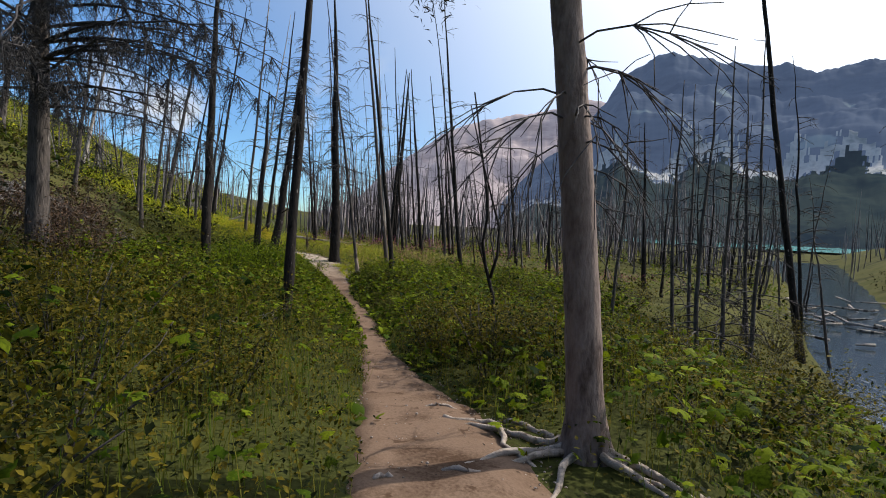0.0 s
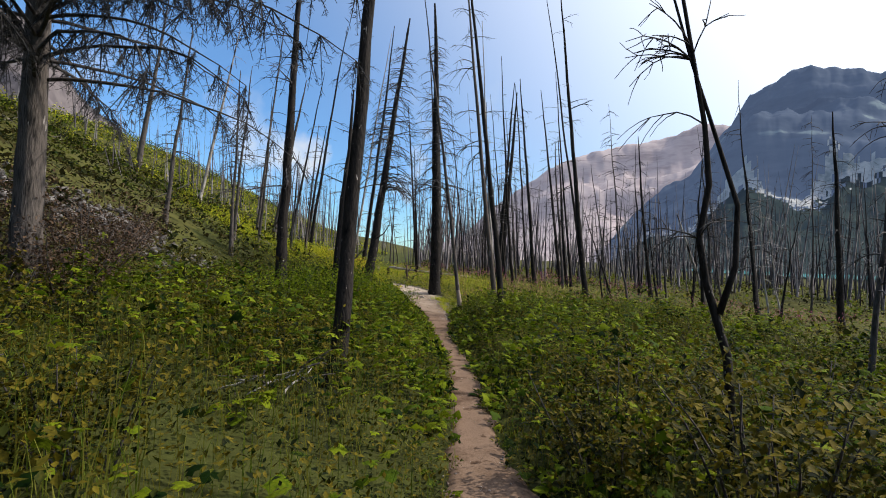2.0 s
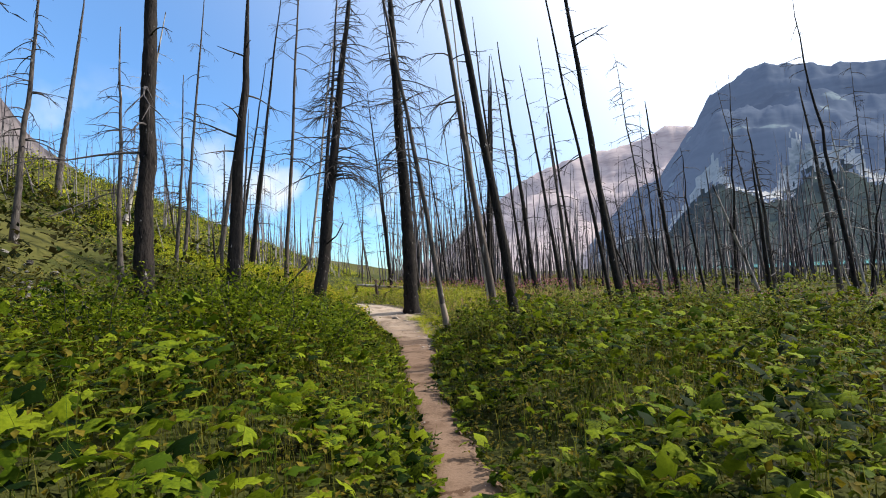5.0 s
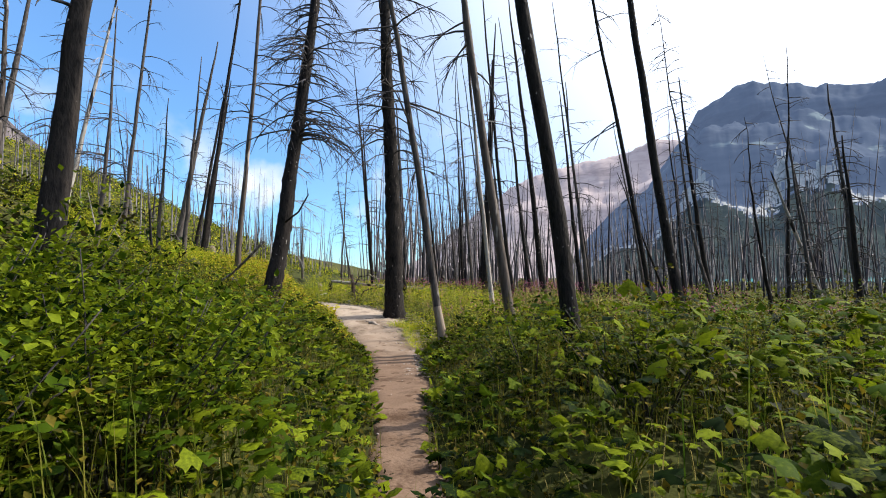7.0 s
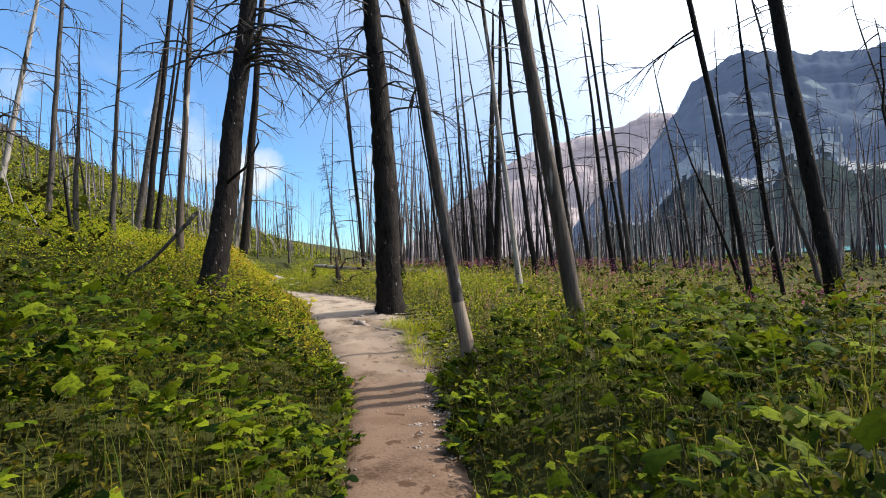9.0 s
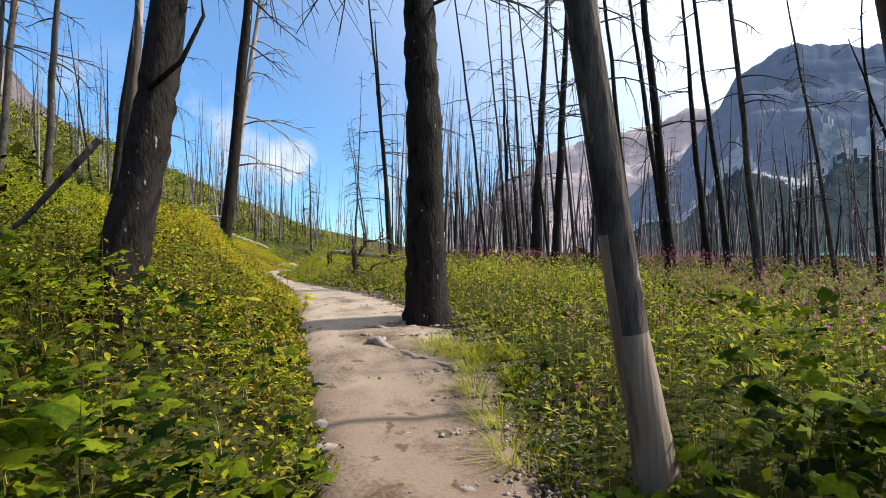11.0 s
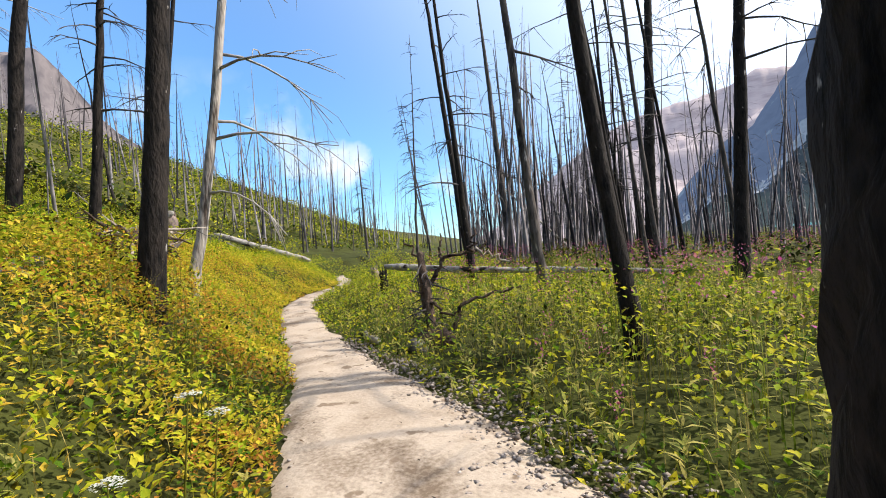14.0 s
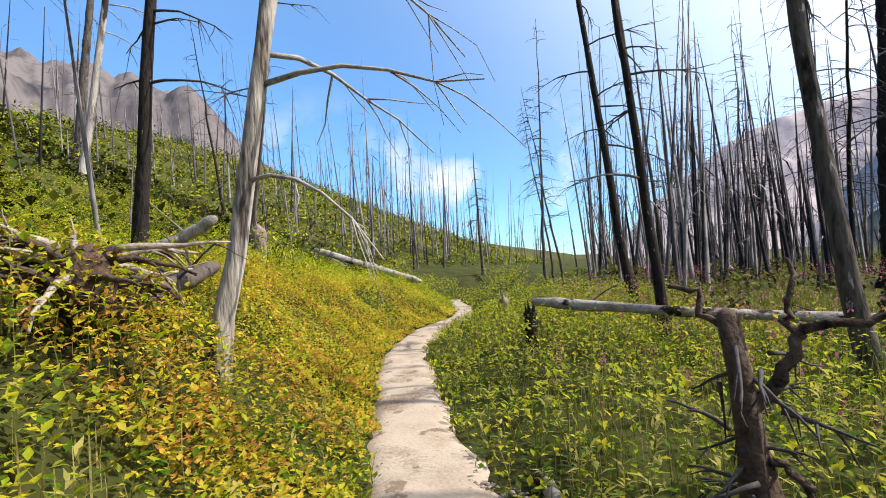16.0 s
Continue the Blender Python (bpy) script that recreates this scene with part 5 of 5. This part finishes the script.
def grass_tuft(x, y, n, tall, mat, seed, label):
    r = np.random.default_rng(seed)
    z = ground_z(x, y)
    rr = r.normal(0, 0.07, (n, 2))
    out = np.arctan2(rr[:, 1], rr[:, 0]) - math.pi / 2
    rot = rotations(out + r.normal(0, 0.5, n), r.normal(-0.45, 0.25, n), np.zeros(n))
    h = r.uniform(0.6, 1.1, n) * tall
    tv = np.repeat(BLADE[0][None], n, 0) * np.stack([np.full(n, 0.006), h * 0.9, h], -1)[:, None]
    v = np.einsum("nij,nkj->nki", rot, tv) + np.concatenate([rr, np.full((n, 1), -0.015)], 1)[:, None]
    f = (BLADE[1][None] + (np.arange(n) * 8)[:, None, None]).reshape(-1, 4)
    ob = new("grass_tuft", mesh_of("grass_tuft", v.reshape(-1, 3), f, mat))
    ob.location = (x, y, z)
    tagged(ob, label, "grass", "grass tufts by the big tree")


for i, (x, y) in enumerate(((-6.42, 25.35), (-6.15, 25.2), (-6.25, 25.55), (-5.9, 25.2), (-5.8, 24.3), (-5.55, 23.8), (-5.95, 24.9), (-5.6, 25.4), (-5.4, 23.3), (-5.45, 24.7))):
    grass_tuft(x, y, 190, 0.27, LIME, 400 + i, "arching tuft of yellow-green grass on bare gravel")


# ---- fallen wood ----
def log_between(a, b, r0, r1, mat, label, name="fallen_log", stubs=0, seed=1, lift=True):
    a, b = np.array(a, float), np.array(b, float)
    r = np.random.default_rng(seed)
    n = 16
    t = np.linspace(0, 1, n)
    p = a[None] + (b - a)[None] * t[:, None] + np.cumsum(r.normal(0, 0.008, (n, 3)), 0)
    if lift:
        p[:, 2] = np.maximum(p[:, 2], height(p[:, 0], p[:, 1]) + 0.3 * r0)
    c = p[0].copy()
    ob = thing(name, *c, label, "log")
    part("stem", tube(p - c, np.linspace(r0, r1, n) * np.where((t == 0) | (t == 1), 0.55, 1.0), 12, 0.12, seed), mat, ob)
    for q in range(stubs):
        k = r.integers(1, n - 1)
        part("branch_stub", branch_geo(p[k] - c, (r.normal(), r.normal(), r.uniform(0.1, 0.8)), r.uniform(0.2, 0.7), 0.012, 0.1, seed * 9 + q, 1), TWIG_PALE if mat is PALE else TWIG, ob)
    return ob


log_between((-20.8, 38.9, 1.45), (-18.6, 41.25, 0.2), 0.09, 0.11, LOGWOOD, "bleached log lying down the grassy slope", stubs=2, seed=2)
log_between((-12.3, 34.95, 0.0), (-6.6, 35.75, -0.52), 0.075, 0.045, LOGWOOD, "long thin bleached log across the meadow", stubs=5, seed=3)
log_between((-12.85, 29.8, 0.42), (-13.95, 31.25, 0.78), 0.085, 0.06, PATCHY, "burnt log with peeling bark behind the pale tree", stubs=4, seed=4)
log_between((-15.3, 29.95, 0.45), (-14.3, 30.5, 0.72), 0.06, 0.05, LOGWOOD, "weathered grey log in the yellow bushes", stubs=1, seed=5)
log_between((-14.75, 31.0, 0.98), (-14.15, 31.3, 1.22), 0.06, 0.06, LOGWOOD, "weathered grey log in the yellow bushes", stubs=1, seed=6)
log_between((-5.75, 29.3, -1.05), (-4.3, 26.3, -1.0), 0.10, 0.085, GREY, "grey fallen log half hidden in the meadow", stubs=2, seed=7)
log_between((-9.55, 59.8, -2.1), (-14.7, 57.2, 3.9), 0.09, 0.04, PALE, "thin bleached pole leaning among the far trees", "leaning_pole", seed=8, lift=False)
log_between((6.0, 30.0, -2.0), (4.2, 29.6, 3.2), 0.07, 0.03, PALE, "thin bleached pole leaning in the valley", "leaning_pole", seed=9, lift=False)
log_between((-10.75, 31.15, -0.72), (-10.2, 30.6, -0.70), 0.045, 0.05, PALE, "short piece of bleached wood at the path's edge", "driftwood", seed=10)
log_between((-8.4, 23.9, -0.8), (-8.0, 24.3, -0.85), 0.012, 0.008, PALE, "bare dry stick in the bushes", "stick", seed=11)
log_between((-9.9, 30.1, -0.74), (-9.55, 29.9, -0.73), 0.012, 0.008, TWIG, "dark stick lying on the path", "stick", seed=12)
for i, (x, y, a, ln) in enumerate(((-3.9, 8.0, 0.4, 0.9), (-3.6, 8.1, 0.9, 0.7), (-4.1, 8.6, -0.2, 0.8), (-3.4, 8.4, 1.6, 0.6))):
    log_between((x, y, ground_z(x, y) + 0.06), (x + ln * math.cos(a), y + ln * math.sin(a), ground_z(x, y) + 0.25), 0.013, 0.006, TWIG_PALE, "dry pale branch lying at the charred trunk", "stick", 2, 30 + i)


def stump(x, y, h, rad, mat, label, lean=(0, 0)):
    z = ground_z(x, y)
    ob = thing("stump", x, y, z, label, "stump")
    t = np.linspace(0, 1, 10)
    p = np.stack([lean[0] * t * h, lean[1] * t * h, t * h - 0.08], -1)
    part("stem", tube(p, rad * (1.0 + 0.4 * np.exp(-t * 6)), 14, 0.09, int(abs(x) * 10)), mat, ob)
    r = np.random.default_rng(int(abs(y) * 10))
    for q in range(5):
        a = r.uniform(0, 6.28)
        s = np.array([(rad * 0.7 * math.cos(a), rad * 0.7 * math.sin(a), h - 0.12), (rad * 0.8 * math.cos(a), rad * 0.8 * math.sin(a), h + r.uniform(0.02, 0.16))])
        part("splinter", tube(s, np.array([rad * 0.3, 0.006]), 4, 0, q), mat, ob)


stump(-18.9, 35.5, 1.1, 0.17, BARK, "dark brown broken stump on the slope")
stump(-12.35, 34.98, 0.62, 0.09, CHARRED, "small charred broken stump by the long log")
stump(-14.6, 38.8, 0.45, 0.12, BARK, "weathered stump in the meadow")
stump(-12.3, 41.5, 0.45, 0.14, CHARRED, "blackened stump in the meadow")
stump(-1.8, 22.0, 0.5, 0.06, CHARRED, "small black stump in the meadow")


def root_snag(x, y):
    """An upturned root with a thick stem and crooked arms."""
    z = ground_z(x, y)
    ob = thing("root_snag", x, y, z, "upturned dead tree root with crooked charred arms", "snag")
    stem = np.array([(0.05, -0.05, -0.15), (0.02, -0.02, 0.2), (0.0, 0, 0.5), (-0.02, 0.0, 0.8), (-0.05, 0.02, 1.05)])
    part("stem", tube(stem, [0.11, 0.075, 0.06, 0.05, 0.035], 14, 0.22, 4), DARKWOOD, ob)
    arms = (((-0.04, 0, 0.95), (-0.12, 0.05, 1.12), (-0.22, 0.08, 1.22), (-0.32, 0.1, 1.24)),
            ((0.0, 0, 0.6), (0.15, 0.05, 0.85), (0.25, 0.1, 1.02), (0.45, 0.15, 1.06), (0.7, 0.2, 1.08), (0.85, 0.22, 1.2)),
            ((0.24, 0.1, 1.0), (0.2, 0.1, 1.15), (0.24, 0.12, 1.28)),
            ((0.62, 0.18, 1.07), (0.62, 0.2, 1.22), (0.68, 0.2, 1.32)),
            ((0.7, 0.2, 1.08), (0.9, 0.2, 1.02), (1.1, 0.25, 0.92)),
            ((0.08, 0, 0.5), (0.2, -0.05, 0.42), (0.35, -0.05, 0.36), (0.5, 0.0, 0.38)),
            ((0.3, -0.15, -0.1), (0.42, -0.12, 0.2), (0.5, -0.1, 0.42), (0.7, 0.0, 0.52), (1.0, 0.1, 0.55), (1.25, 0.15, 0.62)))
    for i, a in enumerate(arms):
        r1 = 0.030 if i in (1, 6) else 0.018
        # crooks between the bends
        p = np.array(a, float) * np.array([0.85, 1.0, 0.95])
        t = np.linspace(0, 1, len(p) * 3)
        q = np.stack([np.interp(t, np.linspace(0, 1, len(p)), p[:, c]) for c in range(3)], -1) + np.random.default_rng(i).normal(0, 0.022, (len(t), 3))
        part("arm", tube(q, np.linspace(r1, 0.010, len(t)), 8, 0.10, i), ROOT if i == 4 else DARKWOOD, ob)
    r = np.random.default_rng(5)
    for i in range(34):
        part("rootlet", branch_geo((r.normal(0, 0.05), r.normal(0, 0.05), r.uniform(0.05, 0.95)), (r.normal(), r.normal(), r.normal(0, 0.4)), r.uniform(0.15, 0.4), 0.010, 0.2, 700 + i, 2), TWIG, ob)
    blob = rock_geo(0.22, 9, (1.2, 0.9, 0.65))
    part("root_ball", (blob[0] + np.array([0.1, -0.15, 0.05]), blob[1]), DARKWOOD, ob, "soil-caked root ball")


def rock_geo(size, seed, squash=(1, 0.8, 0.6)):
    bm = bmesh.new()
    bmesh.ops.create_icosphere(bm, subdivisions=2, radius=size)
    r = np.random.default_rng(seed)
    w = r.normal(0, 1, (5, 3))
    for v in bm.verts:
        c = np.array(v.co) / size
        k = 1 + sum(0.09 * math.sin(3.1 * float(c @ q) + i) for i, q in enumerate(w))
        v.co = Vector(c * k * size * np.array(squash))
    vs = np.array([v.co[:] for v in bm.verts])
    fs = np.array([[v.index for v in f.verts] for f in bm.faces])
    bm.free()
    return vs, fs


root_snag(-9.6, 30.7)


def root_plate(x, y):
    z = ground_z(x, y)
    ob = thing("root_plate", x, y, z, "dark torn-up root plate of a fallen tree", "snag")
    blob = rock_geo(0.24, 4, (1.1, 0.7, 1.0))
    part("root_ball", (blob[0] + np.array([0, 0, 0.32]), blob[1]), DARKWOOD, ob, "charred earthy root mass")
    r = np.random.default_rng(15)
    for q in range(34):
        a = r.uniform(0, 6.28)
        part("root", branch_geo((0.15 * math.cos(a), 0.15 * math.sin(a), r.uniform(0.25, 0.55)), (math.cos(a), math.sin(a), r.uniform(-0.2, 0.9)), r.uniform(0.3, 0.7), 0.03, r.uniform(0, 0.5), 800 + q, 2, 6), DARKWOOD if q % 3 else ROOT, ob)


root_plate(-12.9, 29.65)


def path_root(points, r0, label, seed):
    p = np.array(points, float)
    t = np.linspace(0, 1, 18)
    q = np.stack([np.interp(t, np.linspace(0, 1, len(p)), p[:, c]) for c in range(2)], -1) + np.random.default_rng(seed).normal(0, 0.012, (18, 2))
    z = height(q[:, 0], q[:, 1]) + 0.03 + 0.02 * np.sin(t * 7 + seed)
    z[0] -= 0.06
    z[-1] -= 0.06
    g = tube(np.concatenate([q, z[:, None]], 1), r0 * (1.0 - 0.5 * t) * (1 + 0.15 * np.sin(t * 13)), 10, 0.10, seed)
    tagged(new("exposed_root", mesh_of("exposed_root", g[0], g[1], ROOT, True)), label, "root")


path_root(((-7.15, 25.35), (-6.9, 25.22), (-6.7, 25.2), (-6.45, 25.0), (-6.0, 24.72)), 0.06, "thick worn tree root crossing the gravel", 1)
path_root(((-7.0, 25.45), (-7.2, 25.6), (-7.35, 25.55)), 0.035, "knobby root end on the path", 2)
path_root(((-6.8, 26.1), (-7.2, 25.9), (-7.5, 25.95)), 0.04, "worn tree root on the path", 3)
path_root(((-0.15, 4.8), (0.0, 4.6), (0.3, 4.55), (0.42, 4.3), (0.4, 3.9), (0.66, 3.55)), 0.035, "pale looping root on bare dirt", 4)
path_root(((-0.35, 4.95), (-0.1, 5.0), (0.2, 4.85)), 0.02, "thin pale root on bare dirt", 5)
path_root(((-0.05, 3.35), (0.2, 3.3), (0.45, 3.3)), 0.022, "worn root across the dirt", 6)
path_root(((-0.5, 3.1), (-0.3, 3.2), (-0.1, 3.2)), 0.02, "worn root across the dirt", 7)
path_root(((1.2, 3.0), (1.5, 3.1), (1.75, 3.3)), 0.022, "thin root among fallen leaves", 8)
path_root(((1.0, 2.7), (1.3, 2.75), (1.6, 2.8)), 0.02, "thin root among fallen leaves", 9)


# ---- stones ----
def place_rock(x, y, size, seed, label, mat=None, squash=(1, 0.8, 0.55)):
    g = rock_geo(size, seed, squash)
    ob = new("rock", mesh_of("rock", g[0], g[1], mat or ROCK, False))
    ob.location = (x, y, ground_z(x, y) + size * 0.22)
    ob.rotation_euler = (0, 0, seed * 1.7)
    tagged(ob, label, "rock")


for i, (x, y, s) in enumerate(((-12.9, 28.3, 0.22), (-13.6, 28.9, 0.18), (-13.9, 27.6, 0.28), (-12.2, 27.2, 0.16), (-15.2, 31.3, 0.25), (-11.6, 26.2, 0.14))):
    place_rock(x, y, s, 20 + i, "grey boulder among yellow bushes")
place_rock(-9.62, 30.35, 0.17, 27, "pale boulder under the upturned root")
for i, (x, y, s) in enumerate(((-6.75, 23.45, 0.09), (-6.55, 23.15, 0.08), (-6.05, 23.1, 0.07), (-3.75, 16.05, 0.06), (-3.55, 15.7, 0.07), (-5.0, 21.6, 0.06), (-5.6, 22.9, 0.07), (-6.1, 23.5, 0.08), (-2.2, 11.6, 0.05))):
    place_rock(x, y, s, 40 + i, "flat stone set in the path", STONE, (1, 0.7, 0.28))


def build_pebbles(name, label, n, mat, xs, ys, lo, hi, size, seed, side=None):
    r = np.random.default_rng(seed)
    x, y = r.uniform(*xs, n), r.uniform(*ys, n)
    u, _, w, s = nearest(x, y)
    ok = (np.abs(u) < w * hi) & (np.abs(u) > w * lo)
    if side:
        ok &= u * side > 0
    x, y = x[ok], y[ok]
    m = len(x)
    t = np.array([(1, 0, 0), (0, 1, 0), (-1, 0, 0), (0, -1, 0), (0.1, 0.1, 0.6), (0, 0, -0.5)], float)
    f = np.array([(0, 1, 4), (1, 2, 4), (2, 3, 4), (3, 0, 4), (1, 0, 5), (2, 1, 5), (3, 2, 5), (0, 3, 5)])
    g = strew(t, f, np.stack([x, y, height(x, y) + 0.03], -1), rotations(r.uniform(0, 6.28, m), r.normal(0, 0.3, m), r.uniform(0, 6.28, m)), size * r.uniform(0.4, 1.0, m) * r.uniform(0.5, 1.5, m))
    tagged(new(name, mesh_of(name, g[0], g[1], mat)), label, "gravel", kind="stuff")


build_pebbles("path_gravel", "small pale stones scattered on the dirt path", 52000, STONE, (-16, 2), (0, 38), 0.0, 1.1, 0.014, 111)
build_pebbles("edge_gravel", "loose stones along the path's right edge", 70000, STONE, (-12, -3), (20, 31), 0.35, 1.35, 0.021, 112, 1)


def build_litter():
    """Dry leaves, needles and bark scraps on the dirt, most of them along the edges."""
    r = np.random.default_rng(141)
    n = 60000
    x, y = r.uniform(-16, 2, n), r.uniform(0, 38, n)
    u, _, w, s = nearest(x, y)
    ok = (np.abs(u) < w * 1.15) & (r.random(n) < np.clip((np.abs(u) / w) ** 3, 0.06, 1))
    x, y = x[ok], y[ok]
    m = len(x)
    g = strew(LANCE[0] * np.array([2.2, 1, 0.6]), LANCE[1], np.stack([x, y, height(x, y) + 0.052], -1), rotations(r.uniform(0, 6.28, m), r.normal(0, 0.2, m), r.normal(0, 0.3, m)), r.uniform(0.015, 0.05, m))
    tagged(new("leaf_litter", mesh_of("leaf_litter", g[0], g[1], BROWN_BRUSH)), "brown leaf and bark scraps on the path", "litter", kind="stuff")


build_litter()


def build_scree():
    r = np.random.default_rng(121)
    n = 700
    x, y = r.normal(-13.6, 1.6, n), r.normal(15.2, 1.7, n)
    z = height(x, y)
    g = rock_geo(1.0, 3)
    v, f = strew(g[0], g[1], np.stack([x, y, z + 0.5], -1) - np.array([0, 0, 0.35]), rotations(r.uniform(0, 6.28, n), r.normal(0, 0.5, n), r.uniform(0, 6.28, n)), r.uniform(0.03, 0.13, n))
    tagged(new("scree", mesh_of("scree", v, f, ROCK)), "slope of broken grey rocks", "rocks", kind="stuff")


build_scree()


def build_driftwood():
    r = np.random.default_rng(131)
    pieces = []
    for q in range(70):
        c = np.array([r.normal(19.5, 3.5), r.normal(27, 4.5), RIVER_Z + r.uniform(0.0, 0.5)])
        a = r.uniform(0, 6.28)
        d = np.array([math.cos(a), math.sin(a), r.normal(0, 0.15)]) * r.uniform(0.6, 2.4)
        pieces.append(tube(np.stack([c - d / 2, c, c + d / 2]), [0.07, 0.06, 0.03], 6, 0.08, q))
    g = merge(pieces)
    tagged(new("driftwood_jam", mesh_of("driftwood_jam", g[0], g[1], PALE, True)), "jam of bleached driftwood logs across the creek", "driftwood", kind="stuff")


build_driftwood()


def build_sticks():
    """Thin dead poles and broken sticks on the open hillside."""
    r = np.random.default_rng(131)
    pieces = []
    for q in range(170):
        x, y = r.uniform(-38, -12), r.uniform(26, 62)
        if -0.62 * (y - 26) - 12 < x:
            continue
        lean = r.uniform(0, 6.28)
        flat = r.random() < 0.45
        tilt, ln = (r.uniform(1.0, 3.0), r.uniform(1.2, 3.0)) if flat else (r.uniform(0.0, 0.3), r.uniform(1.0, 5.5))
        p, rad = limb((x, y, float(ground_z(x, y)) - 0.1), (math.cos(lean) * tilt, math.sin(lean) * tilt, 1.0), ln, r.uniform(0.02, 0.06), 0.02, q, 0.08, 5)
        pieces.append(tube(p, rad, 5, 0, q))
    tagged(new("dead_sticks", mesh_of("dead_sticks", *merge(pieces), FARWOOD)), "thin grey dead poles and sticks on the hillside", "dead wood", kind="stuff")


build_sticks()
